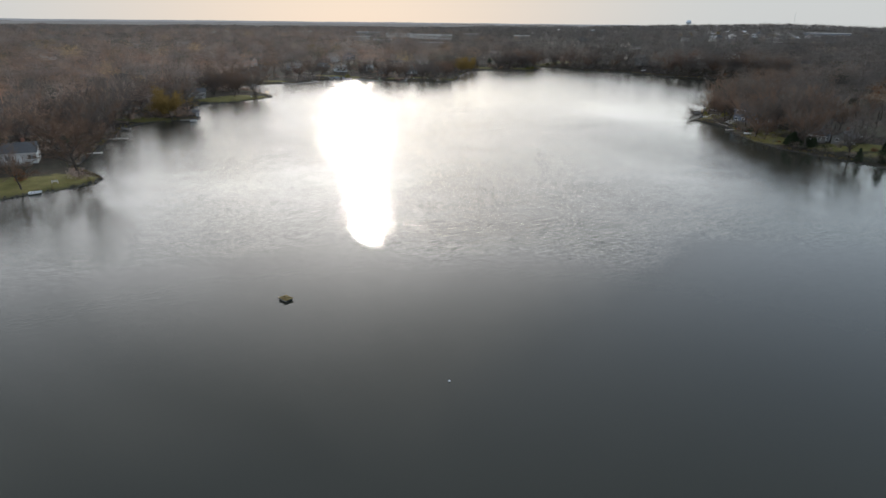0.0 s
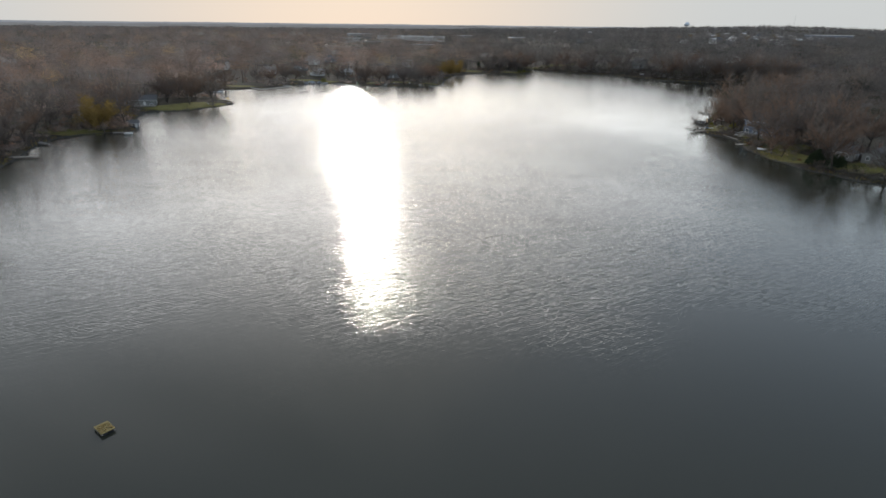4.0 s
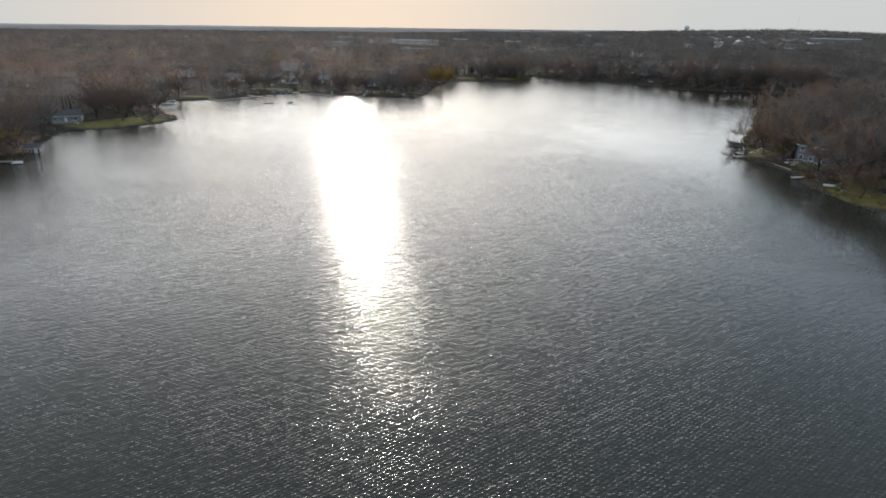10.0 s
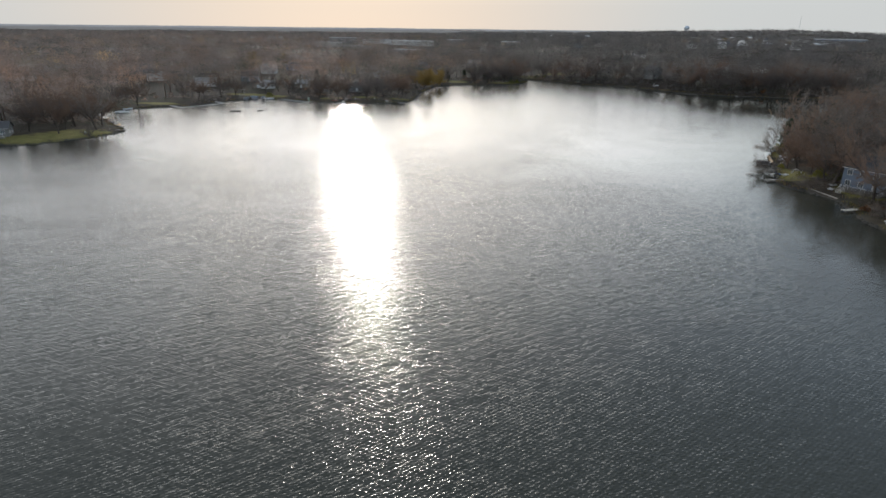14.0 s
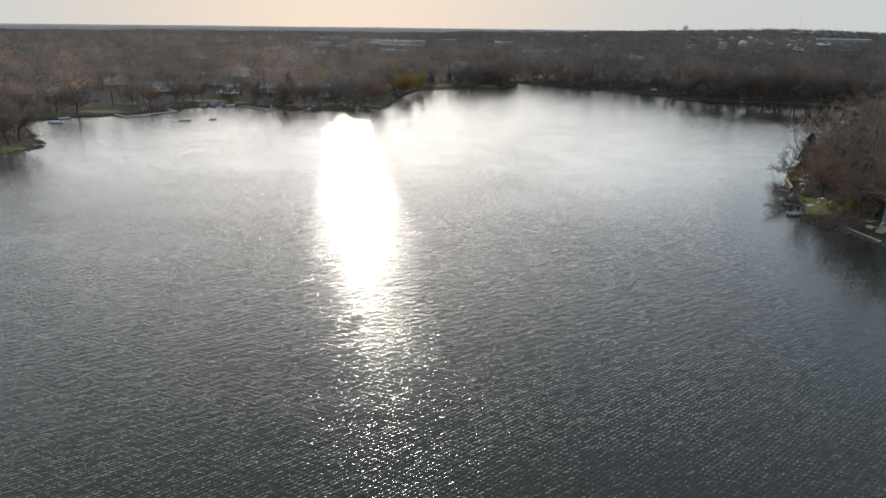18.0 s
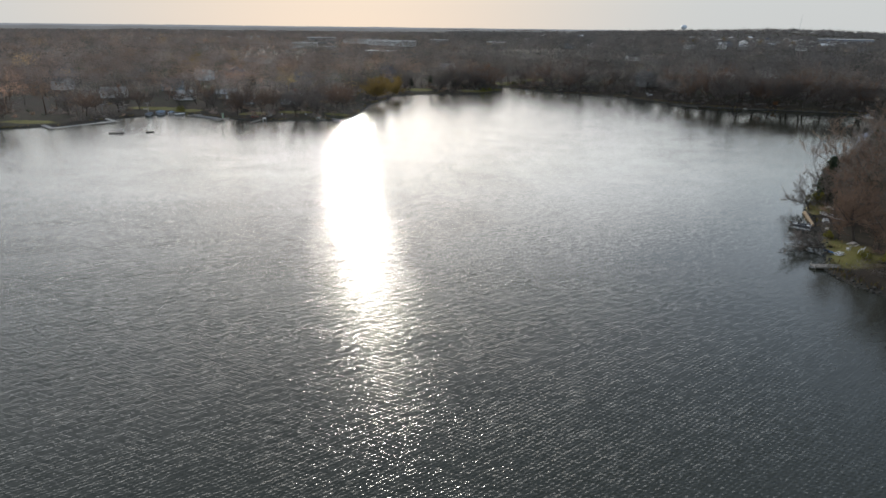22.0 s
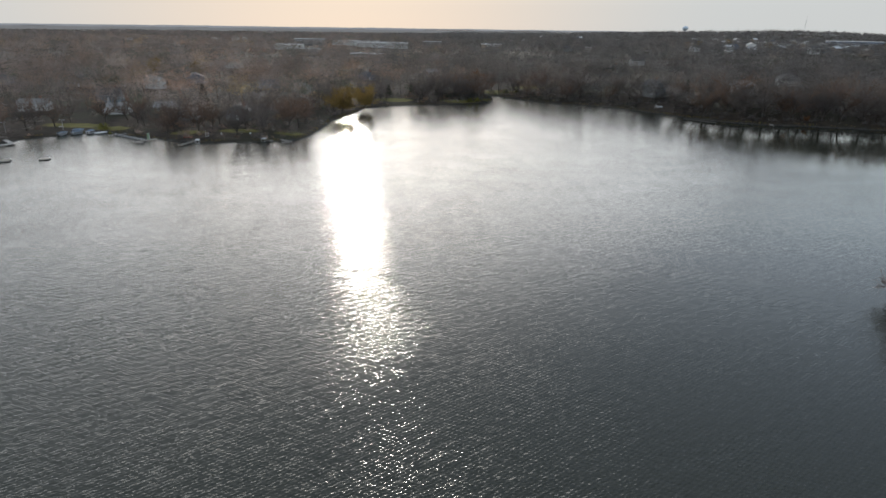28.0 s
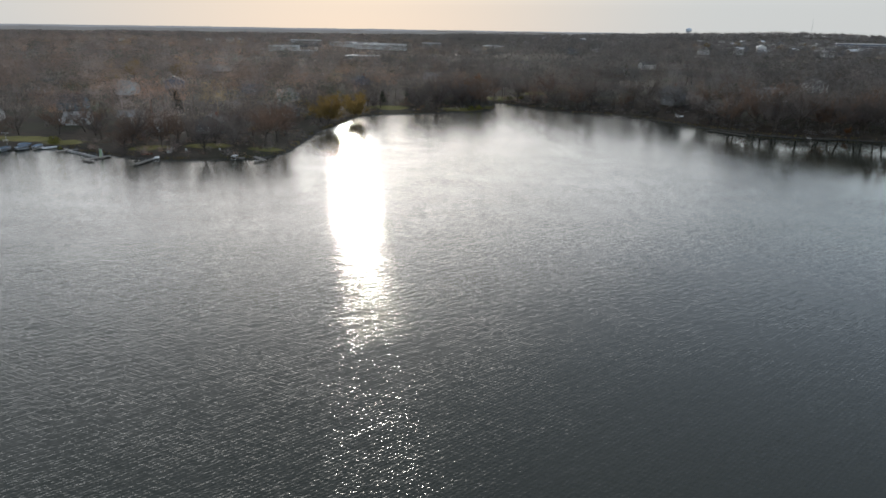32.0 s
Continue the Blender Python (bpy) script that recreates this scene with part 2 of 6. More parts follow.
def water_material():
    """Turbid dark water under a ruffled mirror: ripples tilt the mirror, more where the wind reaches the lake."""
    m, n, l, p = material("lake_water")
    n.remove(p)
    out = n["Material Output"]
    geo = n.new("ShaderNodeNewGeometry")

    def tex(scale, stretch, turn, detail, rough=0.5):
        mp = n.new("ShaderNodeMapping")
        mp.inputs["Scale"].default_value = (1.0, stretch, 1.0)
        mp.inputs["Rotation"].default_value = (0, 0, radians(turn))
        t = n.new("ShaderNodeTexNoise")
        t.inputs["Scale"].default_value = scale
        t.inputs["Detail"].default_value = detail
        t.inputs["Roughness"].default_value = rough
        l.new(geo.outputs["Position"], mp.inputs["Vector"])
        l.new(mp.outputs["Vector"], t.inputs["Vector"])
        return t

    def ramp(value, lo, hi, a, b):
        r = n.new("ShaderNodeMapRange")
        r.interpolation_type = "SMOOTHSTEP"
        for key, v in (("From Min", lo), ("From Max", hi), ("To Min", a), ("To Max", b)):
            r.inputs[key].default_value = v
        l.new(value, r.inputs["Value"])
        return r.outputs["Result"]

    def math2(op, a, b):
        x = n.new("ShaderNodeMath")
        x.operation = op
        for k, v in enumerate((a, b)):
            if isinstance(v, float):
                x.inputs[k].default_value = v
            else:
                l.new(v, x.inputs[k])
        return x.outputs[0]

    def vec(op, a, b, scale=None):
        x = n.new("ShaderNodeVectorMath")
        x.operation = op
        for k, v in enumerate((a, b)):
            if isinstance(v, tuple):
                x.inputs[k].default_value = v
            elif v is not None:
                l.new(v, x.inputs[k])
        if scale is not None:
            l.new(scale, x.inputs["Scale"])
        return x.outputs[0]

    shelter = n.new("ShaderNodeAttribute")
    shelter.attribute_name = "lee"
    lee = shelter.outputs["Fac"]
    wind = ramp(tex(0.016, 1.6, 25, 3.0).outputs["Fac"], 0.36, 0.60, 0.86, 1.0)
    gust = ramp(tex(0.06, 2.2, 25, 2.0).outputs["Fac"], 0.36, 0.62, 0.80, 1.12)
    wind = math2("MULTIPLY", math2("MULTIPLY", wind, gust), math2("SUBTRACT", 1.0, lee))

    def train(length, turn, wobble, steep):
        """One train of ripples: its slope, along the way that it runs."""
        mp = n.new("ShaderNodeMapping")
        mp.inputs["Rotation"].default_value = (0, 0, radians(-turn))
        w = n.new("ShaderNodeTexWave")
        w.bands_direction = "Y"
        w.inputs["Scale"].default_value = 0.314 / length
        w.inputs["Distortion"].default_value = wobble
        w.inputs["Detail"].default_value = 1.0
        w.inputs["Detail Scale"].default_value = 2.2
        l.new(geo.outputs["Position"], mp.inputs["Vector"])
        l.new(mp.outputs["Vector"], w.inputs["Vector"])
        a = radians(turn)
        way = (-math.sin(a) * 2 * steep, math.cos(a) * 2 * steep, 0.0)
        return vec("SCALE", way, None, math2("SUBTRACT", w.outputs["Fac"], 0.5))

    tilt = None
    for row in RIPPLES:
        t = train(*row)
        tilt = t if tilt is None else vec("ADD", tilt, t)
    fine = tex(RIPPLE_SCALE, 2.3, 28, 2.0, 0.6)
    chop = vec("MULTIPLY", vec("SUBTRACT", fine.outputs["Color"], (0.5, 0.5, 0.5)), (CHOP_TILT * 0.8, CHOP_TILT, 0.0))
    patch = tex(0.85, 1.6, 24, 2.0, 0.6)
    tilt = vec("ADD", tilt, vec("MULTIPLY", vec("SUBTRACT", patch.outputs["Color"], (0.5, 0.5, 0.5)), (PATCH_TILT * 0.7, PATCH_TILT, 0.0)))
    tilt = vec("ADD", tilt, chop)
    size = n.new("ShaderNodeVectorMath")
    size.operation = "LENGTH"
    l.new(tilt, size.inputs[0])
    # most of the face lies flat; the few steep crests stand out
    tilt = vec("SCALE", tilt, None, math2("MULTIPLY", wind, math2("ADD", 0.54, math2("MULTIPLY", size.outputs["Value"], 2.7))))
    facet = vec("NORMALIZE", vec("ADD", vec("MULTIPLY", tilt, (1.0, 1.0, 0.0)), (0.0, 0.0, 1.0)), None)
    # each facet is a mirror, roughened by ripples too small to see
    mirror = n.new("ShaderNodeBsdfAnisotropic")
    mirror.distribution = "BECKMANN"
    l.new(ramp(wind, 0.05, 0.9, 0.06, WATER_ROUGH), mirror.inputs["Roughness"])
    l.new(facet, mirror.inputs["Normal"])
    body = n.new("ShaderNodeBsdfDiffuse")
    murk = n.new("ShaderNodeMix")
    murk.data_type = "RGBA"
    murk.inputs["A"].default_value = (0.030, 0.031, 0.023, 1)
    murk.inputs["B"].default_value = (0.040, 0.041, 0.030, 1)
    l.new(tex(0.02, 1.0, 0, 3.0).outputs["Fac"], murk.inputs["Factor"])
    l.new(murk.outputs["Result"], body.inputs["Color"])
    fres = n.new("ShaderNodeFresnel")
    fres.inputs["IOR"].default_value = 1.333
    l.new(facet, fres.inputs["Normal"])
    mix = n.new("ShaderNodeMixShader")
    l.new(fres.outputs[0], mix.inputs[0])
    l.new(body.outputs[0], mix.inputs[1])
    l.new(mirror.outputs[0], mix.inputs[2])
    l.new(mix.outputs[0], out.inputs["Surface"])
    return m


# length, way, wobble and steepness of each train of ripples
RIPPLES = [(0.46, 34, 2.8, 0.112), (0.31, 12, 3.4, 0.080), (0.66, -26, 2.6, 0.046), (0.25, 58, 3.2, 0.060), (1.3, 26, 5.5, 0.044)]
RIPPLE_SCALE, CHOP_TILT, WATER_ROUGH, PATCH_TILT = 3.6, 0.70, 0.19, 0.27
M_GROUND = ground_material()
M_WATER = water_material()
M_WOODS = woods_material("woods_twigs")
M_BARK = grainy("bark", (0.050, 0.042, 0.035), (0.100, 0.083, 0.070), 1.5, 0.95, fine=6, bump=0.6)
M_TWIG_GREY = grainy("twigs_grey", (0.124, 0.106, 0.094), (0.195, 0.166, 0.145), 0.5, 0.9, spread=0.25, thin=0.4)
M_TWIG_RUST = grainy("twigs_rust", (0.146, 0.100, 0.074), (0.225, 0.152, 0.110), 0.5, 0.9, spread=0.25, thin=0.4)
M_LEAF_OCHRE = grainy("leaves_ochre", (0.20, 0.135, 0.045), (0.32, 0.215, 0.066), 0.6, 0.8, spread=0.2, thin=0.4)
M_LEAF_LIME = grainy("leaves_lime", (0.13, 0.125, 0.025), (0.23, 0.21, 0.045), 0.8, 0.8, spread=0.2, thin=0.4)
M_LEAF_ORANGE = grainy("leaves_orange", (0.17, 0.075, 0.032), (0.26, 0.12, 0.05), 0.6, 0.8, spread=0.2, thin=0.4)
M_NEEDLES = grainy("needles", (0.022, 0.034, 0.018), (0.05, 0.07, 0.035), 0.8, 0.9, spread=0.2, thin=0.4)
M_STONE = grainy("shore_stone", (0.050, 0.046, 0.040), (0.115, 0.105, 0.094), 1.2, 0.9, spread=0.35)


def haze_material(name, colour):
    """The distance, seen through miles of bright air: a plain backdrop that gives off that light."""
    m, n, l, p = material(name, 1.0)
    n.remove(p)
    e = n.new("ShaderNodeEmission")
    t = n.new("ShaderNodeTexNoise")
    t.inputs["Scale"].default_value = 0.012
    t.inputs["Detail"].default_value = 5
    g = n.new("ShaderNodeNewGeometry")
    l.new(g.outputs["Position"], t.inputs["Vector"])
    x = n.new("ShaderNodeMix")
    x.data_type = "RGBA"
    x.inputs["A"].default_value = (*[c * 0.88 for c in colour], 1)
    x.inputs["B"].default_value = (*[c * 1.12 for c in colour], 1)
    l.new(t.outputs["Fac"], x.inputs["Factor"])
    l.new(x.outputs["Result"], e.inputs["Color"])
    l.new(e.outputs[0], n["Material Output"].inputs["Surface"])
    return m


# haze and daylight are both in the emitted colour of these ridges
M_HAZE_NEAR = haze_material("haze_glow_near", (0.185, 0.193, 0.205))
M_HAZE_FAR = haze_material("haze_glow_far", (0.25, 0.27, 0.30))

# ---------------------------------------------------------------- helpers for meshes


def tri_mesh(name, v, f, mat, tint=None, soft=None):
    """A mesh from arrays of corners (n, 3) and triangles (m, 3)."""
    v, f = np.asarray(v, np.float32), np.asarray(f, np.int32)
    me = bpy.data.meshes.new(name)
    me.vertices.add(len(v))
    me.vertices.foreach_set("co", v.ravel())
    me.loops.add(3 * len(f))
    me.loops.foreach_set("vertex_index", f.ravel())
    me.polygons.add(len(f))
    me.polygons.foreach_set("loop_start", np.arange(0, 3 * len(f), 3, dtype=np.int32))
    me.polygons.foreach_set("loop_total", np.full(len(f), 3, np.int32))
    if tint is not None:
        at = me.attributes.new("tint", "FLOAT_COLOR", "POINT")
        at.data.foreach_set("color", np.c_[tint, np.ones(len(v))].astype(np.float32).ravel())
    if soft is not None:
        at = me.attributes.new("soft", "FLOAT_VECTOR", "POINT")
        at.data.foreach_set("vector", np.asarray(soft, np.float32).ravel())
    me.update(calc_edges=True)
    me.materials.append(mat)
    return me


# ---------------------------------------------------------------- the lake's outline
SHORE_WEST = [(-116.4, 119.6), (-104.4, 140.6), (-99.9, 147.1), (-88.9, 161.1), (-103.4, 177.6), (-108.4, 195.6), (-115.4, 223.6), (-121.1, 245.8),
              (-118.6, 263.3), (-100.1, 273.3), (-108.1, 288.8), (-118, 327), (-105, 332.5), (-86, 359), (-100, 382), (-122, 418)]
SHORE_NORTH = [(-96, 438), (-87, 441), (-76, 462), (-54, 481), (-39, 471), (-14, 460), (3, 458), (28, 467), (34, 510), (41, 537),
               (49, 563), (65, 572), (95, 582), (119, 595), (124, 627), (140, 610), (156, 588), (183, 574), (202.3, 545.8), (218.3, 523.8),
               (236.3, 509.8), (270.3, 499.8), (301.3, 484.8)]
SHORE_EAST = [(321.6, 462), (311.6, 440), (274.6, 420), (231.6, 396), (195.6, 366), (168.4, 331.8), (155.4, 316.8), (149.4, 304.8), (138.4, 283.8), (132.9, 275.8),
              (138.4, 255.8), (132.4, 237.8), (132.9, 221.8), (133.9, 210.8), (137.9, 201.8), (142.9, 192.8), (151.9, 176.8), (168, 140), (172, 60),
              (150, -60), (60, -150), (-60, -160), (-150, -90), (-160, 20), (-140, 95)]


def closed_curve(points, steps=6):
    """A smooth closed line through the points."""
    p = np.array(points, float)
    a, b, c, d = np.roll(p, 1, 0), p, np.roll(p, -1, 0), np.roll(p, -2, 0)
    out = []
    for s in np.linspace(0, 1, steps, endpoint=False):
        out.append(0.5 * (2 * b + (c - a) * s + (2 * a - 5 * b + 4 * c - d) * s**2 + (3 * b - a - 3 * c + d) * s**3))
    return np.stack(out, 1).reshape(-1, 2)


LAKE = closed_curve(SHORE_WEST + SHORE_NORTH + SHORE_EAST)
LAKE += np.array([(noise.noise((x * 0.11, y * 0.11, 1.0)), noise.noise((x * 0.11, y * 0.11, 7.0))) for x, y in LAKE]) * 1.2


def shore_distance(x, y):
    """How far inland a place lies from the lake's edge; below nought on the lake."""
    x, y = np.asarray(x, float).ravel(), np.asarray(y, float).ravel()
    best, inside = np.full(len(x), 1e12), np.zeros(len(x), bool)
    for (ax, ay), (bx, by) in zip(LAKE, np.roll(LAKE, -1, 0)):
        dx, dy = bx - ax, by - ay
        t = np.clip(((x - ax) * dx + (y - ay) * dy) / (dx * dx + dy * dy + 1e-9), 0, 1)
        best = np.minimum(best, (x - ax - t * dx) ** 2 + (y - ay - t * dy) ** 2)
        if ay != by:
            inside ^= ((ay > y) != (by > y)) & (x < ax + (y - ay) / (by - ay) * dx)
    return np.where(inside, -1, 1) * np.sqrt(best)


def rise(x, y, d):
    """The height of the land, from the place and the distance to the shore."""
    near = np.interp(d, [-60, -4, 1.2, 12, 60, 200, 600], [-4, -1.6, 0.5, 1.1, 2.8, 5.0, 7.0])
    r = np.hypot(x, y)
    roll = 2.2 * np.sin(x * 0.011 + 1) * np.sin(y * 0.009 + 2) + 1.6 * np.sin(x * 0.023 + y * 0.017)
    near = near + roll * np.clip(d / 250, 0, 1) + 4.0 * np.clip((x - 165) / 30, 0, 1) * np.clip((y - 470) / 30, 0, 1) * np.clip(d / 24, 0, 1)
    far = 9.0 * np.clip((r - 2600) / 2200, 0, 1)
    hill = 22 * np.exp(-(((x - 1250) / 620) ** 2 + ((y - 2150) / 420) ** 2)) + 5 * np.exp(-(((x - 620) / 260) ** 2 + ((y - 900) / 300) ** 2))
    return near + far + hill * np.clip(d / 200, 0, 1)


def land_height(x, y):
    x, y = np.asarray(x, float).ravel(), np.asarray(y, float).ravel()
    return rise(x, y, shore_distance(x, y))


def ground_at(x, y):
    return float(land_height([x], [y])[0])


LAWNS = [(-106.4, 151.6, 14, 10), (-98.4, 159.6, 9, 7), (-121.1, 266.8, 14, 6), (-98, 347, 15, 13), (-112, 338, 12, 7), (139.4, 225.8, 7, 12), (148.4, 239.8, 8, 8), (158.4, 204.8, 14, 7),
         (170.4, 189.8, 16, 8), (140.4, 284.8, 8, 9), (148.4, 261.8, 6, 8), (154.4, 315.8, 6, 6), (-70, 490, 13, 5), (-105, 446, 12, 4), (100, 590, 12, 5), (130, 640, 14, 8),
         (62, 590, 12, 7), (22, 474, 6, 4), (2, 477, 9, 4), (-18, 474, 7, 4), (-52, 486, 8, 4), (160, 660, 20, 8), (120, 600, 6, 8)]


def axis_lines(lo, hi, step, end_lo, end_hi, grow=1.16):
    mid = list(np.arange(lo, hi + step / 2, step))
    s, a = step, [mid[0]]
    while a[-1] > end_lo:
        s *= grow
        a.append(max(a[-1] - s, end_lo))
    s, b = step, [mid[-1]]
    while b[-1] < end_hi:
        s = min(s * grow, 90)
        b.append(min(b[-1] + s, end_hi))
    return np.array(a[:0:-1] + mid + b[1:])


def build_ground():
    xs = axis_lines(-190, 335, 2.4, -3900, 3900)
    ys = axis_lines(100, 660, 2.4, -700, 4750)
    gx, gy = np.meshgrid(xs, ys)
    x, y = gx.ravel(), gy.ravel()
    d = shore_distance(x, y)
    z = rise(x, y, d)
    lawn = np.zeros(len(x))
    for cx, cy, rx, ry in LAWNS:
        lawn = np.maximum(lawn, np.clip(1.6 - np.hypot((x - cx) / rx, (y - cy) / ry), 0, 1) * 0.75)
    bed = np.clip(1.0 - d / 0.9, 0, 1)
    nx, ny = len(xs), len(ys)
    i = (np.arange(ny - 1)[:, None] * nx + np.arange(nx - 1)[None, :]).ravel()
    f = np.concatenate([np.c_[i, i + 1, i + nx + 1], np.c_[i, i + nx + 1, i + nx]])
    me = tri_mesh("ground", np.c_[x, y, z], f, M_GROUND)
    at = me.attributes.new("zone", "FLOAT_COLOR", "POINT")
    at.data.foreach_set("color", np.c_[lawn, bed, 0 * lawn, 0 * lawn + 1].astype(np.float32).ravel())
    me.polygons.foreach_set("use_smooth", np.ones(len(f), bool))
    return tagged(new("ground", me), "leaf-littered brown ground with patches of autumn lawn round the lake", "ground", kind="structure")


build_ground()


def build_water():
    """The lake's face, with how far each place lies in the lee of the wooded shores."""
    xs, ys = np.arange(-420, 461, 5.0), np.arange(-260, 701, 5.0)
    gx, gy = np.meshgrid(xs, ys)
    x, y = gx.ravel(), gy.ravel()
    off = -shore_distance(x, y)
    step = lambda v, a, b: np.clip((v - a) / (b - a), 0, 1) ** 2 * (3 - 2 * np.clip((v - a) / (b - a), 0, 1))
    stray = 7 * np.sin(x * 0.071 + 0.6 * np.sin(y * 0.05)) + 4 * np.sin(x * 0.17 + y * 0.06 + 1.0)
    east = step(x, 90, 110) * (1 - step(y, 300, 340))
    lee = (0.7 - 0.25 * east) * np.clip(1 - off / 22, 0, 1) * np.where((x > -75) & (x < 105) & (y > 380), 0.15, 1)
    lee = np.maximum(lee, 0.45 * step(x, 105, 225) * step(y, 270, 420) + 0.45 * step(x, 165, 230) * step(y, 370, 430))
    lee = np.maximum(lee, 0.93 * (1 - step(y + stray, 96, 124)))
    lee = np.maximum(lee, 0.75 * step(x + 0.6 * stray + 34 * step(y, 250, 315), 80, 136) * (1 - 0.45 * step(y, 300, 420)))
    south = 1 - step(y + stray, 150, 215)
    lee = np.maximum(lee, 0.62 * south * np.maximum(1 - step(x + 0.5 * stray, -14, 20), step(x + 0.5 * stray, 42, 80)))
    lee = np.maximum(lee, 0.42 * step(y, 262, 350))
    lee = np.maximum(lee, 0.5 * np.exp(-(((x - 88) / 32) ** 2 + ((y - 292) / 17) ** 2)))
    nx, ny = len(xs), len(ys)
    i = (np.arange(ny - 1)[:, None] * nx + np.arange(nx - 1)[None, :]).ravel()
    f = np.concatenate([np.c_[i, i + 1, i + nx + 1], np.c_[i, i + nx + 1, i + nx]])
    me = tri_mesh("water", np.c_[x, y, 0 * x], f, M_WATER)
    me.attributes.new("lee", "FLOAT", "POINT").data.foreach_set("value", lee.astype(np.float32))
    return me


water_me = build_water()
tagged(new("water", water_me), "dark rippled lake water reflecting a pale sky and low sun", "water", kind="structure")

# ---------------------------------------------------------------- woods far and near
TINTS = np.array([(0.115, 0.102, 0.096), (0.102, 0.093, 0.088), (0.132, 0.112, 0.101), (0.140, 0.108, 0.090), (0.165, 0.112, 0.082),
                  (0.130, 0.122, 0.116), (0.22, 0.165, 0.085), (0.030, 0.042, 0.026)])
TINTS = TINTS * (2.5, 2.42, 2.3)
TINT_ODDS = np.array([0.245, 0.22, 0.18, 0.135, 0.075, 0.087, 0.016, 0.042])
rng = np.random.default_rng(4)


def crown_slivers(n, height, radius, base, width, length, seed, leafy=0.0, lift=0.22):
    """Thin triangles that stand out from the middle of a crown, as twigs do: corners (n, 3, 3)."""
    r = np.random.default_rng(seed)
    u = r.normal(size=(n, 3))
    u /= np.linalg.norm(u, axis=1)[:, None]
    shell = r.random(n) ** 0.42
    lobes = 1 + 0.28 * np.sin(3 * np.arctan2(u[:, 1], u[:, 0]) + seed) + 0.18 * np.sin(5 * u[:, 2] + seed * 2)
    p = u * (shell * lobes)[:, None]
    p[:, 2] = np.where(p[:, 2] < 0, p[:, 2] * 0.5, p[:, 2])
    half = (height - base) / 2
    p = p * (radius, radius, half) + (0, 0, base + half)
    way = u + (0, 0, lift) + r.normal(size=(n, 3)) * (0.35 + leafy)
    way /= np.linalg.norm(way, axis=1)[:, None]
    side = np.cross(way, r.normal(size=(n, 3)))
    side /= np.linalg.norm(side, axis=1)[:, None]
    ln = length * (0.5 + r.random((n, 1)))
    wd = width * (0.6 + 0.8 * r.random((n, 1)))
    return np.stack([p - way * ln / 2 - side * wd / 2, p - way * ln / 2 + side * wd / 2, p + way * ln / 2], 1)


def stub_trunk(height, r0):
    """A three-sided tapered trunk: corners (n, 3, 3)."""
    a = np.arange(3) * 2.094
    ring = np.c_[np.cos(a), np.sin(a), 0 * a]
    lo, hi = ring * r0, ring * r0 * 0.35 + (0, 0, height)
    t = []
    for k in range(3):
        q = (k + 1) % 3
        t += [(lo[k], lo[q], hi[q]), (lo[k], hi[q], hi[k])]
    return np.array(t)


def scatter(count, sector, spacing_ok):
    """Places in the fan in front of the flight, as the filter lets them pass."""
    (r0, r1), (a0, a1) = sector
    r = np.sqrt(rng.random(count) * (r1**2 - r0**2) + r0**2)
    a = np.radians(a0 + (a1 - a0) * rng.random(count))
    x, y = r * np.sin(a) + 20, r * np.cos(a) - 20
    d = shore_distance(x, y)
    keep = spacing_ok(x, y, d)
    return x[keep], y[keep], d[keep]


def spaced(x, y, gap):
    """Which places to keep so that no two crowns stand nearer than their gaps allow."""
    cells, keep, size = collections.defaultdict(list), [], float(gap.max())
    for i, (a, b, g) in enumerate(zip(x, y, gap)):
        cx, cy = int(a // size), int(b // size)
        if all((a - p) ** 2 + (b - q) ** 2 >= (0.5 * (g + h)) ** 2 for u in (-1, 0, 1) for w in (-1, 0, 1) for p, q, h in cells[cx + u, cy + w]):
            cells[cx, cy].append((a, b, g))
            keep.append(i)
    return np.array(keep)


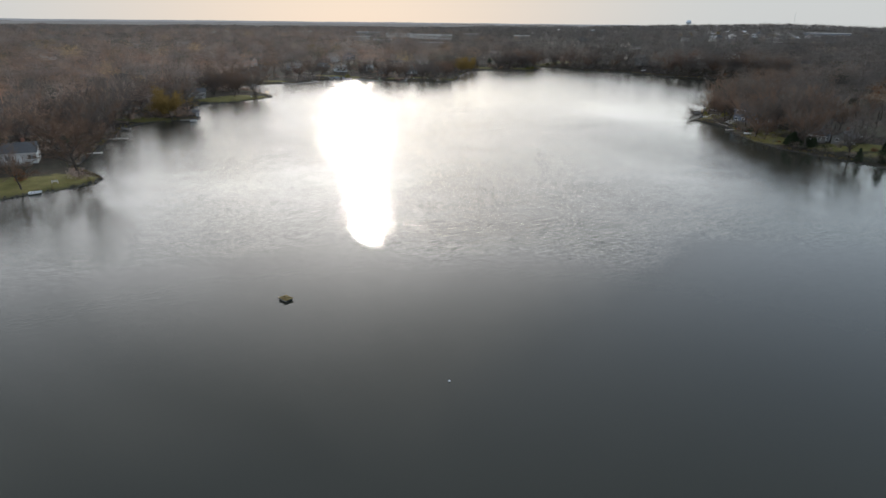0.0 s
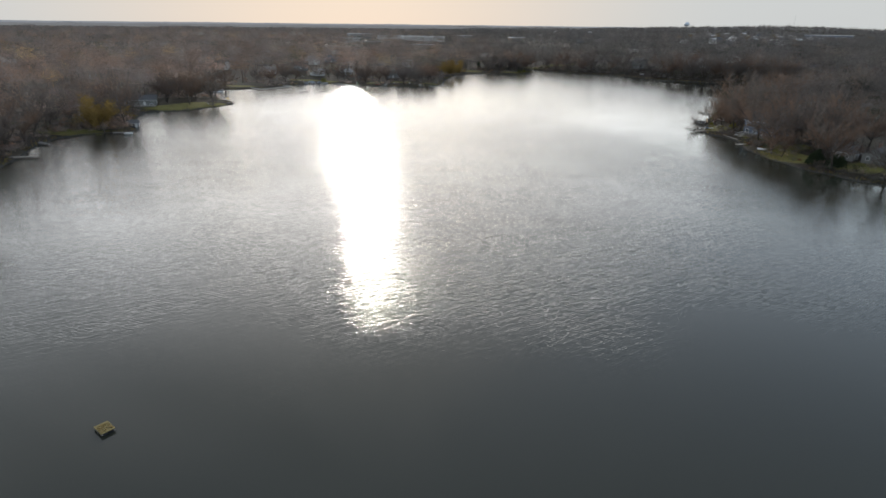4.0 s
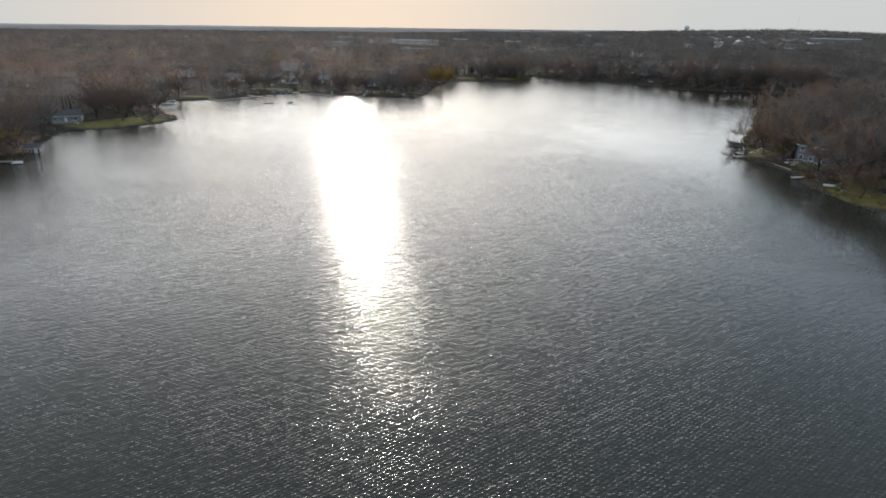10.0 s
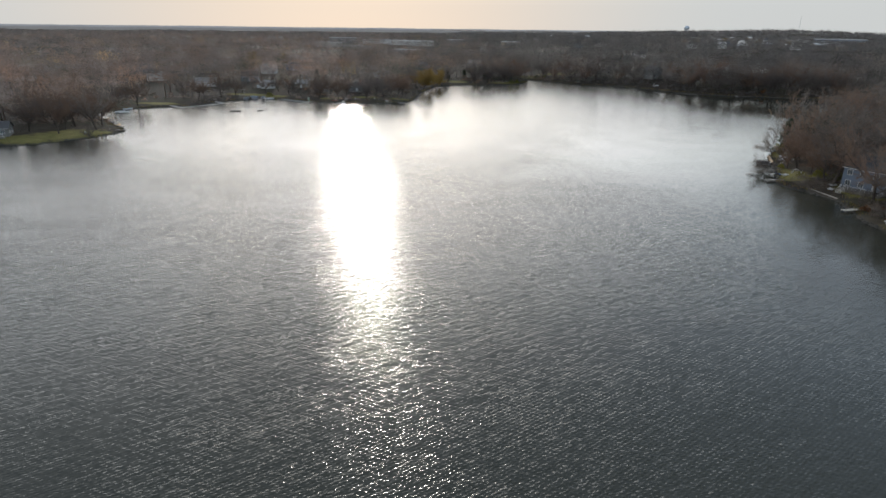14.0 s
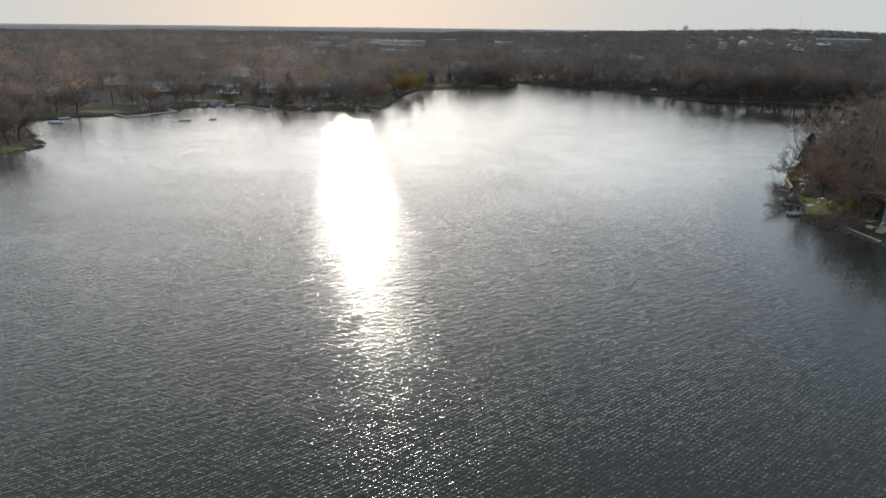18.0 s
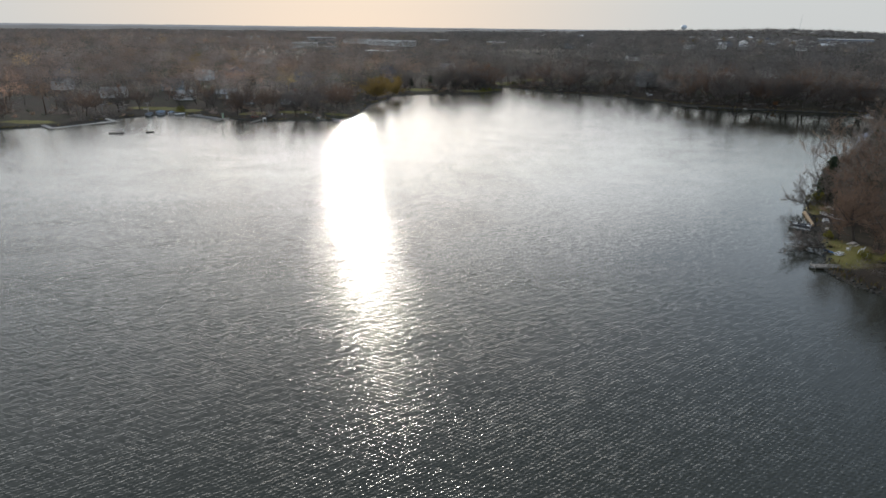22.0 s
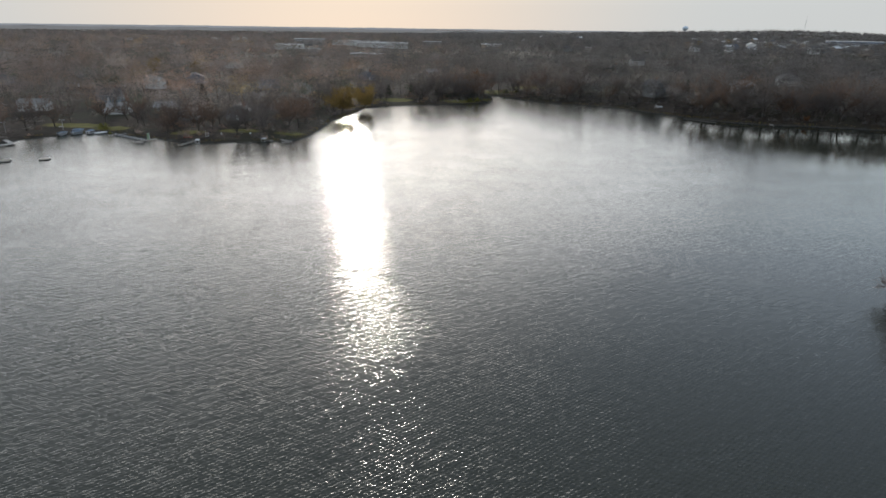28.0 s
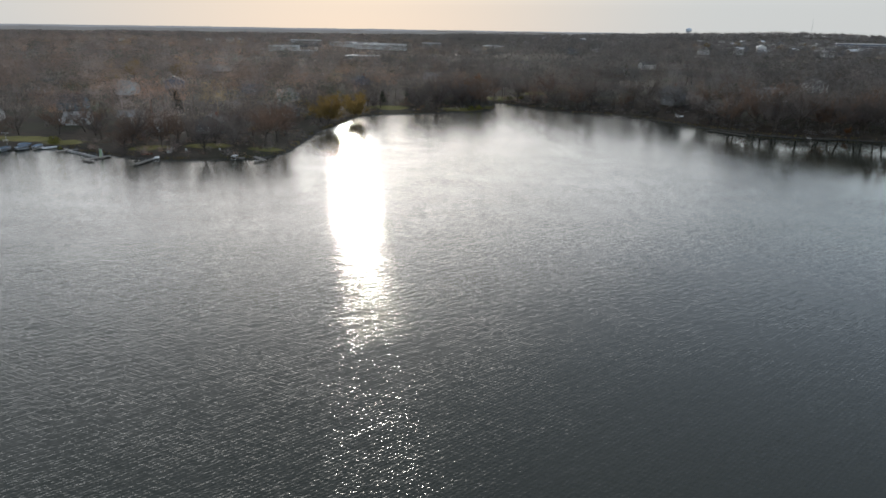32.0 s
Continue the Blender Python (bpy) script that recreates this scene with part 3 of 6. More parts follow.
def woods(name, x, y, kinds, label, tall=(10, 17), pale=0.0, gap=0.0):
    """One mesh of many trees, each a turned and stretched kind of crown; gap: the room between two, as a share of their
    height; pale: the share of aerial haze painted into the tint.
    """
    size = (tall[0] + (tall[1] - tall[0]) * rng.random(len(x)) ** 0.8) / 14.0
    if gap:
        keep = spaced(x, y, size * 14 * gap)
        x, y, size = x[keep], y[keep], size[keep]
    z = land_height(x, y)
    v_all, t_all, s_all = [], [], []
    pick = rng.integers(0, len(kinds), len(x))
    tint = TINTS[rng.choice(len(TINTS), len(x), p=TINT_ODDS)] * (0.52 + 0.86 * rng.random((len(x), 1)))
    grove = (np.sin(x * 0.045 + 2 * np.sin(y * 0.021)) * np.sin(y * 0.052 + 1.7 * np.sin(x * 0.017)))[:, None]
    tint = tint * (1 + grove * np.array([[0.20, 0.14, 0.10]]))
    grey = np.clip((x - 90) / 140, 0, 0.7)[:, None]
    # sun-side haze and glare painted in: tints brighter and warmer toward the west
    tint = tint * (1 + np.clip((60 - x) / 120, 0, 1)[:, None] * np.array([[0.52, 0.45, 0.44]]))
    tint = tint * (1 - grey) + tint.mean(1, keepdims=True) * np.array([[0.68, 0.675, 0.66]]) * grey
    # aerial haze put into the colour: the tint fades to pale grey
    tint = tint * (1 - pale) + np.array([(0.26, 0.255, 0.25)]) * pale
    for k, kind in enumerate(kinds):
        at = np.flatnonzero(pick == k)
        if not len(at):
            continue
        n = len(kind)
        a = rng.random(len(at)) * 6.283
        s = size[at]
        wide = s * (0.85 + 0.35 * rng.random(len(at)))
        c, sn = np.cos(a)[:, None], np.sin(a)[:, None]
        q = kind.reshape(1, -1, 3)
        vx = (q[..., 0] * c - q[..., 1] * sn) * wide[:, None] + x[at][:, None]
        vy = (q[..., 0] * sn + q[..., 1] * c) * wide[:, None] + y[at][:, None]
        vz = q[..., 2] * s[:, None] + z[at][:, None]
        v_all.append(np.stack([vx, vy, vz], -1).reshape(-1, 3))
        t_all.append(np.repeat(tint[at], 3 * n, axis=0))
        mid = np.array([0, 0, q[..., 2].max() * 0.5])
        way = (q - mid) / np.array([4.5, 4.5, 6.0]) + np.array([0, 0, 0.25])
        sx, sy = way[..., 0] * c - way[..., 1] * sn, way[..., 0] * sn + way[..., 1] * c
        s_all.append(np.stack([sx, sy, way[..., 2] + 0 * sx], -1).reshape(-1, 3))
    v, t = np.concatenate(v_all), np.concatenate(t_all)
    f = np.arange(len(v)).reshape(-1, 3)
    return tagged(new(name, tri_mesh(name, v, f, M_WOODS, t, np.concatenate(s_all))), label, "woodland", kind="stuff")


CLEARINGS = [(-104, 345, 26), (-108.4, 151.6, 15), (-116, 168, 13), (-120, 176, 12), (148.4, 214.8, 11), (160.4, 195.8, 10), (143.4, 284.8, 12), (-62, 490, 20), (-100, 448, 14), (0, 473, 6), (-14, 474, 5), (-5, 488, 10), (-26, 494, 6), (205, 550, 9), (66, 584, 9), (262, 550, 9)]




def suburb_places():
    """Where the houses of the far suburb stand: curved streets on the open hill."""
    r = random.Random(5)
    rows = []
    for street in range(7):
        reach = 960 + 95 * street
        for k in range(9):
            a = radians(25.5 + 1.45 * k + 0.5 * (street % 2) + 0.5 * math.sin(street * 2.0))
            rows.append((70 + reach * math.sin(a) + r.uniform(-6, 6), 245 + reach * math.cos(a) + r.uniform(-14, 14)))
    return rows


SUBURB = suburb_places()
CLEARINGS += [(x - 5, y - 8, 15) for x, y in SUBURB]
CLEARINGS += [(-110, 1195, 42), (-56, 1050, 30), (-28, 1395, 56), (26, 1232, 56), (20, 940, 28), (-108, 1362, 40), (190, 1150, 28), (920, 1390, 66)]


def wooded(lo, odds):
    def ok(x, y, d):
        clear = np.zeros(len(x), bool)
        for cx, cy, r in CLEARINGS:
            clear |= np.hypot(x - cx, y - cy) < r
        clump = np.sin(x * 0.021 + 3 * np.sin(y * 0.013)) * np.sin(y * 0.026 + 1.3) > -0.75
        back = lo + np.where((x < 60) & (y > 400), 9, 0)
        return (d > back) & ~clear & clump & (rng.random(len(x)) < odds)
    return ok


KINDS_NEAR = [np.concatenate([crown_slivers(1100, 14, 6.8 + 0.25 * s, 4.2, 0.075, 1.0, s, 0.8, 0.0), stub_trunk(9, 0.26)]) for s in range(8)]
KINDS_MID = [np.concatenate([crown_slivers(470, 14, 6.6 + 0.25 * s, 2.4, 0.15, 1.2, 8 + s, 0.8, 0.0), stub_trunk(8, 0.16)]) for s in range(8)]
KINDS_FAR = [np.concatenate([crown_slivers(120, 13.5, 7.4, 2.0, 0.40, 1.7, 20 + s, 0.8), stub_trunk(5, 0.2)]) for s in range(8)]
KINDS_HORIZON = [crown_slivers(46, 13, 8.5, 0.0, 1.5, 2.4, 40 + s, 0.8) for s in range(8)]

wx, wy, wd = scatter(5000, ((90, 430), (-52, 46)), wooded(11, 0.95))
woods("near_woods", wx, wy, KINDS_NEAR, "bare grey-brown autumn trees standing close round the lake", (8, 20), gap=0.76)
# the haze share in the tint grows with distance: 0.06, 0.34, 0.66
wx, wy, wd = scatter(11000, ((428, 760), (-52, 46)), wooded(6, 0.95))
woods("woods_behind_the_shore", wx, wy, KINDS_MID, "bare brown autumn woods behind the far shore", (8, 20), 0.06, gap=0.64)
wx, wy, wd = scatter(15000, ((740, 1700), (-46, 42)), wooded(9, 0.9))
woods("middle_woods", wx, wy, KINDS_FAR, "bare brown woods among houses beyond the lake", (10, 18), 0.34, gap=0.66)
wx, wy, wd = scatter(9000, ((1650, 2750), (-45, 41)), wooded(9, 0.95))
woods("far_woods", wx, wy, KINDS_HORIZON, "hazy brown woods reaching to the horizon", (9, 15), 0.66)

KINDS_BRUSH = [crown_slivers(90, 14, 9.0, 0.0, 0.34, 5.5, 60 + s, 0.2) for s in range(6)]


def bank_places(count, lo, hi):
    """Places along the shores in view, between two distances from the water, off the lawns and beaches."""
    seg = np.roll(LAKE, -1, 0) - LAKE
    length = np.hypot(seg[:, 0], seg[:, 1])
    prob = np.where((LAKE[:, 1] > 118) & (LAKE[:, 0] < 318), length, 0)
    k = rng.choice(len(LAKE), count, p=prob / prob.sum())
    nrm = np.c_[-seg[k][:, 1], seg[k][:, 0]] / length[k][:, None]
    p = LAKE[k] + seg[k] * rng.random((count, 1)) + nrm * (rng.random((count, 1)) * 2 - 1) * hi
    d = shore_distance(p[:, 0], p[:, 1])
    keep = (d > lo) & (d < hi)
    for cx, cy, r in CLEARINGS:
        keep &= np.hypot(p[:, 0] - cx, p[:, 1] - cy) > r
    return p[keep, 0], p[keep, 1]


wx, wy = bank_places(9500, 0.9, 34)
low = (wx > 60) | (wy < 380) | (rng.random(len(wx)) < 0.4)
wx, wy = wx[low], wy[low]
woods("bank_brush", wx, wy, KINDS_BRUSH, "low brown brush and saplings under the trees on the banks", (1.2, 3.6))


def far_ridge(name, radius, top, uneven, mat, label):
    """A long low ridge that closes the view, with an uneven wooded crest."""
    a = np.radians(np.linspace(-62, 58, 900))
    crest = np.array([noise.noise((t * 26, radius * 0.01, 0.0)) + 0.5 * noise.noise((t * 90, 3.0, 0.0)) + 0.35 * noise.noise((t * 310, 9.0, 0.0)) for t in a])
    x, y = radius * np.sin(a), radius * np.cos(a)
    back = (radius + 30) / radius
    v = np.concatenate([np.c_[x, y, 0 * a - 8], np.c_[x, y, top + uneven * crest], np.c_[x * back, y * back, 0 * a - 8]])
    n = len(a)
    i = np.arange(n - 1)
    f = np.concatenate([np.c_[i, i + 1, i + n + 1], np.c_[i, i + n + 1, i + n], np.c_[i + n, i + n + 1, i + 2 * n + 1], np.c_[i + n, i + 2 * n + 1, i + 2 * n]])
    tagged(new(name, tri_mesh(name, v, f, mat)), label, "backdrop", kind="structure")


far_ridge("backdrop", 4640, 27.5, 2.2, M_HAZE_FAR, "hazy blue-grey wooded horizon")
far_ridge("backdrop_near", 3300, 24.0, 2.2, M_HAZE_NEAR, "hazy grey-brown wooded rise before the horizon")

# ---------------------------------------------------------------- more materials
M_SIDING_WHITE = grainy("siding_white", (0.62, 0.61, 0.58), (0.76, 0.75, 0.72), 0.8, 0.6, fine=10, bump=0.15, spread=0.06)
M_SIDING_BLUE = grainy("siding_blue", (0.13, 0.16, 0.21), (0.19, 0.23, 0.29), 0.8, 0.6, bump=0.15, spread=0.06)
M_SIDING_TEAL = grainy("siding_teal", (0.15, 0.19, 0.21), (0.22, 0.27, 0.30), 0.8, 0.6, bump=0.15, spread=0.06)
M_SIDING_GREY = grainy("siding_grey", (0.17, 0.17, 0.165), (0.28, 0.275, 0.265), 0.8, 0.65, bump=0.15, spread=0.2)
M_SIDING_TAN = grainy("siding_tan", (0.24, 0.19, 0.14), (0.36, 0.29, 0.22), 0.8, 0.65, bump=0.15, spread=0.15)
M_BRICK = grainy("brick_red", (0.20, 0.09, 0.06), (0.33, 0.17, 0.12), 1.5, 0.85, fine=6, bump=0.4)
M_SHINGLE = grainy("shingle_dark", (0.07, 0.068, 0.066), (0.14, 0.135, 0.13), 0.6, 0.85, fine=12, bump=0.5, spread=0.25)
M_SHINGLE_PALE = grainy("shingle_pale", (0.24, 0.23, 0.21), (0.38, 0.36, 0.33), 0.6, 0.8, fine=12, bump=0.4, spread=0.2)
M_SHINGLE_BLUE = grainy("shingle_blue", (0.08, 0.095, 0.12), (0.14, 0.16, 0.19), 0.6, 0.8, fine=12, bump=0.4)
M_TRIM = grainy("trim_white", (0.68, 0.67, 0.65), (0.80, 0.79, 0.77), 1.5, 0.5, bump=0.05, spread=0.03)
M_WOOD_GREY = grainy("weathered_wood", (0.17, 0.15, 0.13), (0.34, 0.31, 0.27), 1.2, 0.85, fine=14, bump=0.3, spread=0.2)
M_WOOD_PALE = grainy("pale_boards", (0.45, 0.42, 0.37), (0.62, 0.58, 0.52), 1.2, 0.75, fine=14, bump=0.2, spread=0.1)
M_WOOD_TAN = grainy("tan_timber", (0.28, 0.20, 0.12), (0.42, 0.31, 0.20), 1.2, 0.8, fine=10, bump=0.3)
M_MOSS = grainy("mossy_wood", (0.14, 0.11, 0.045), (0.30, 0.23, 0.09), 2.5, 0.95, fine=5, bump=0.7)
M_CONCRETE = grainy("concrete", (0.28, 0.27, 0.25), (0.42, 0.41, 0.39), 0.8, 0.85, fine=12, bump=0.25)
M_HULL_WHITE = grainy("gelcoat_white", (0.70, 0.70, 0.69), (0.80, 0.80, 0.79), 0.8, 0.25, bump=0.02, spread=0.04, spec=0.5)
M_HULL_DARK = grainy("hull_dark", (0.03, 0.035, 0.045), (0.07, 0.075, 0.085), 0.8, 0.35, bump=0.02, spec=0.5)
M_CANVAS_BLUE = grainy("canvas_blue", (0.10, 0.14, 0.19), (0.18, 0.23, 0.28), 1.5, 0.8, bump=0.3, spread=0.3)
M_PLASTIC_BLUE = grainy("plastic_blue", (0.05, 0.14, 0.30), (0.09, 0.20, 0.38), 1.5, 0.4, bump=0.03)
M_RUBBER = grainy("black_plastic", (0.015, 0.015, 0.016), (0.035, 0.035, 0.036), 2.0, 0.6, bump=0.1)
M_ALU = grainy("aluminium", (0.50, 0.51, 0.52), (0.66, 0.67, 0.68), 1.5, 0.35, metal=0.9, bump=0.05, spread=0.08)
M_GREEN = grainy("green_plastic", (0.16, 0.22, 0.13), (0.24, 0.30, 0.19), 1.5, 0.5, bump=0.05)
M_RED = grainy("red_paint", (0.30, 0.05, 0.035), (0.42, 0.08, 0.05), 1.5, 0.5, bump=0.05)
M_TANK = grainy("tank_paint", (0.50, 0.56, 0.62), (0.62, 0.68, 0.74), 0.15, 0.5, bump=0.02, spread=0.02)
M_MEMBRANE = grainy("roof_membrane", (0.62, 0.62, 0.60), (0.78, 0.78, 0.76), 0.1, 0.34, bump=0.1, spread=0.1, spec=0.7)


def glass_material():
    m, n, l, p = material("window_glass", 0.04)
    p.inputs["Base Color"].default_value = (0.55, 0.60, 0.62, 1)
    p.inputs["Transmission Weight"].default_value = 0.85
    p.inputs["IOR"].default_value = 1.5
    t = n.new("ShaderNodeTexNoise")
    t.inputs["Scale"].default_value = 0.7
    b = n.new("ShaderNodeBump")
    b.inputs["Strength"].default_value = 0.05
    l.new(t.outputs["Fac"], b.inputs["Height"])
    l.new(b.outputs["Normal"], p.inputs["Normal"])
    return m


M_GLASS = glass_material()

# ---------------------------------------------------------------- helpers for things


def empty(name, m, label, category, group=""):
    ob = new(name)
    ob.matrix_world = m
    return tagged(ob, label, category, group)


def part(name, bm, mat, parent, label=""):
    me = bpy.data.meshes.new(name)
    bm.to_mesh(me)
    bm.free()
    me.materials.append(mat)
    ob = new(name, me)
    ob.parent = parent
    return tagged(ob, label)


def part_mesh(name, me, parent, label=""):
    ob = new(name, me)
    ob.parent = parent
    return tagged(ob, label)


def box(bm, cx, cy, cz, sx, sy, sz, turn=None, bevel=0.0):
    """A box about its middle, in local metres, with eased edges where asked."""
    m = Matrix.Translation((cx, cy, cz)) @ (turn or Matrix.Identity(4)) @ Matrix.Diagonal((sx, sy, sz, 1))
    made = bmesh.ops.create_cube(bm, size=1, matrix=m)["verts"]
    if bevel:
        edges = list({e for v in made for e in v.link_edges})
        bmesh.ops.bevel(bm, geom=edges, offset=bevel, segments=1, affect="EDGES")


def boxes(*rows, bevel=0.0):
    bm = bmesh.new()
    for r in rows:
        box(bm, *r, bevel=bevel)
    return bm


def rod(bm, a, b, r0, r1=None, sides=6):
    """A tapered rod from a to b."""
    a, b = Vector(a), Vector(b)
    d = b - a
    m = Matrix.Translation((a + b) / 2) @ d.to_track_quat("Z", "Y").to_matrix().to_4x4()
    bmesh.ops.create_cone(bm, cap_ends=True, segments=sides, radius1=r0, radius2=r0 if r1 is None else r1, depth=d.length, matrix=m)


def rods(*rows, sides=6):
    bm = bmesh.new()
    for r in rows:
        rod(bm, *r, sides=sides)
    return bm


def lofted(sections, close=True):
    """A skin over rings of points, each ring the same count."""
    bm = bmesh.new()
    rings = [[bm.verts.new(p) for p in s] for s in sections]
    n = len(rings[0])
    for a, b in zip(rings, rings[1:]):
        for i in range(n if close else n - 1):
            j = (i + 1) % n
            bm.faces.new((a[i], a[j], b[j], b[i]))
    if close:
        bm.faces.new(rings[0][::-1])
        bm.faces.new(rings[-1])
    bmesh.ops.recalc_face_normals(bm, faces=bm.faces)
    return bm


def on_ground(x, y, turn=0.0, lift=0.0):
    return pose(x, y, ground_at(x, y) + lift, 0, 0, turn)


# ---------------------------------------------------------------- trees of their own


class Twigs:
    def __init__(self):
        self.v, self.f = [], []

    def limb(self, a, b, r0, r1, sides):
        a, b = Vector(a), Vector(b)
        q = (b - a).to_track_quat("Z", "Y")
        k = len(self.v)
        for p, r in ((a, r0), (b, r1)):
            for i in range(sides):
                t = 6.2832 * i / sides
                self.v.append(p + q @ Vector((math.cos(t) * r, math.sin(t) * r, 0)))
        for i in range(sides):
            j = (i + 1) % sides
            self.f += [(k + i, k + j, k + sides + j), (k + i, k + sides + j, k + sides + i)]

    def sliver(self, a, way, length, width, r):
        side = way.cross(Vector((r.gauss(0, 1), r.gauss(0, 1), r.gauss(0, 1)))).normalized() * width / 2
        k = len(self.v)
        self.v += [a - side, a + side, a + way * length]
        self.f.append((k, k + 1, k + 2))

    def leaf(self, p, size, r):
        u = Vector((r.gauss(0, 1), r.gauss(0, 1), r.gauss(0, 1))).normalized()
        w = u.orthogonal().normalized() * size * 0.5
        k = len(self.v)
        self.v += [p - u * size * 0.5, p + w, p + u * size * 0.5, p - w]
        self.f += [(k, k + 1, k + 2), (k, k + 2, k + 3)]


def grow_tree(seed, height=14.0, spread=0.55, twigs=5, leaves=0, leaf_size=0.35, low=0.30, droop=0.0):
    """Trunk and crown meshes' points of a broadleaf tree."""
    r = random.Random(seed)
    trunk, crown = Twigs(), Twigs()

    def shoot(p, way, length, radius, level):
        steps = 3 if level < 2 else 2
        tips = []
        for s in range(steps):
            bend = Vector((r.gauss(0, 0.13), r.gauss(0, 0.13), r.gauss(0.05, 0.08) - droop * level * 0.12))
            way = (way + bend).normalized()
            q = p + way * length / steps
            r1 = radius * (0.80 if level else 0.86)
            (trunk if level < 2 else crown).limb(p, q, radius, r1, (7, 5, 4, 3)[min(level, 3)])
            p, radius = q, r1
            tips.append((Vector(p), Vector(way), radius))
        if level == 3:
            for p1, w1, _ in tips:
                for _ in range(twigs):
                    w = (w1 + Vector((r.gauss(0, 0.6), r.gauss(0, 0.6), r.gauss(0.15, 0.5) - droop))).normalized()
                    crown.sliver(p1 - w1 * r.random() * length * 0.4, w, height * (0.05 + 0.07 * r.random()), 0.065, r)
                for _ in range(leaves):
                    off = Vector((r.gauss(0, 1), r.gauss(0, 1), r.gauss(0, 0.8) - droop * 2)) * height * 0.045
                    crown.leaf(p1 + off, leaf_size * (0.6 + 0.8 * r.random()), r)
            return
        count = (7, 5, 4)[level]
        for c in range(count):
            p1, w1, rad = tips[min(len(tips) - 1, int((c + 0.6) / count * len(tips)))] if level else tips[r.choice((1, 2, 2, 2))]
            around = Vector((math.cos(c * 2.4 + seed), math.sin(c * 2.4 + seed), 0))
            if level == 0:
                w = (around * (spread + 0.35 * r.random()) * 1.5 + Vector((0, 0, 1.0 + 0.6 * r.random()))).normalized()
                start = p1 - w1 * r.random() * length * 0.30
            else:
                w = (w1 * 0.9 + Vector((r.gauss(0, 0.55), r.gauss(0, 0.55), r.gauss(0.12, 0.35)))).normalized()
                start = p1 - w1 * r.random() * length / steps
            shoot(start, w, length * ((1.15, 0.60, 0.55)[level]) * (0.75 + 0.5 * r.random()) * (height * 0.42 / length if level == 0 else 1), rad * (0.55, 0.55, 0.5)[level], level + 1)

    shoot(Vector((0, 0, -0.3)), Vector((r.gauss(0, 0.04), r.gauss(0, 0.04), 1)).normalized(), height * low + 0.3, height * 0.021, 0)
    return trunk, crown


def tree_thing(name, grown, mat, label, category="tree"):
    """A tree at the origin: an empty with a trunk and a crown."""
    trunk, crown = grown
    ob = empty(name, Matrix.Identity(4), label, category)
    part_mesh("trunk", tri_mesh("trunk", [tuple(v) for v in trunk.v], trunk.f, M_BARK), ob)
    part_mesh("crown", tri_mesh("crown", [tuple(v) for v in crown.v], crown.f, mat), ob)
    return ob


def grow_conifer(seed, height=9.0, radius=3.1, whorls=16):
    r = random.Random(seed)
    trunk, crown = Twigs(), Twigs()
    trunk.limb((0, 0, -0.3), (0, 0, height * 0.95), height * 0.018, 0.03, 6)
    for i in range(whorls):
        z = height * (0.06 + 0.90 * i / whorls)
        reach = radius * (1 - i / whorls) ** 0.85 + 0.2
        for k in range(11):
            a = k * 0.571 + i * 1.3 + r.gauss(0, 0.2)
            w = Vector((math.cos(a), math.sin(a), -0.15 + 0.25 * i / whorls)).normalized()
            L = reach * (0.75 + 0.4 * r.random())
            crown.limb((0, 0, z), w * L + Vector((0, 0, z)), 0.03, 0.01, 3)
            for _ in range(9):
                p = Vector((0, 0, z)) + w * L * (0.25 + 0.75 * r.random())
                crown.leaf(p + Vector((0, 0, r.gauss(-0.08, 0.1))), 0.42 * (0.6 + 0.8 * r.random()), r)
    return trunk, crown


def grow_shrub(seed, height=2.0, radius=1.8, leaves=700, leaf_size=0.22):
    r = random.Random(seed)
    trunk, crown = Twigs(), Twigs()
    for k in range(9):
        a = k * 0.7 + r.gauss(0, 0.2)
        trunk.limb((0, 0, -0.1), (math.cos(a) * radius * 0.6, math.sin(a) * radius * 0.6, height * (0.6 + 0.3 * r.random())), 0.05, 0.015, 4)
    for _ in range(leaves):
        a, u = r.random() * 6.283, r.random()
        rad = radius * (r.random() ** 0.5) * (1 - 0.55 * u * u) * (1 + 0.22 * math.sin(3 * a + seed))
        p = Vector((math.cos(a) * rad, math.sin(a) * rad, height * (0.08 + 0.9 * u * (0.75 + 0.25 * math.sin(2 * a + seed)))))
        crown.leaf(p, leaf_size * (0.6 + 0.8 * r.random()), r)
    return trunk, crown


BARE = [tree_thing("bare_tree", grow_tree(s, 14.0, 0.85 + 0.12 * (s % 3), 10, low=0.31), (M_TWIG_GREY, M_TWIG_RUST, M_TWIG_GREY)[s % 3],
                   ("bare grey-brown tree with a spreading crown by the shore", "leafless tree with fine rust-brown twigs by the shore",
                    "bare grey-brown tree with a spreading crown by the shore")[s % 3]) for s in range(6)]
RUSTY = [tree_thing("oak_tree", grow_tree(31 + s, 13.0, 0.9, 6, 1, 0.26, 0.36), M_TWIG_RUST, "oak holding thin rust-brown leaves near the water", "tree") for s in range(2)]
OCHRE = tree_thing("willow_tree", grow_tree(51, 11.0, 0.62, 3, 10, 0.36, 0.24, 0.12), M_LEAF_OCHRE, "broad willow with ochre-yellow autumn leaves", "tree")
ORANGE = tree_thing("maple_tree", grow_tree(61, 9.0, 0.6, 2, 5, 0.36, 0.25), M_LEAF_ORANGE, "small maple with dull orange leaves", "tree")
SPRUCE = tree_thing("spruce_tree", grow_conifer(71), M_NEEDLES, "dark green spruce among bare trees", "tree")
JUNIPER = tree_thing("juniper_shrub", grow_shrub(81, 5.2, 3.4, 2600, 0.34), M_NEEDLES, "large dark evergreen shrub on the bank", "shrub")
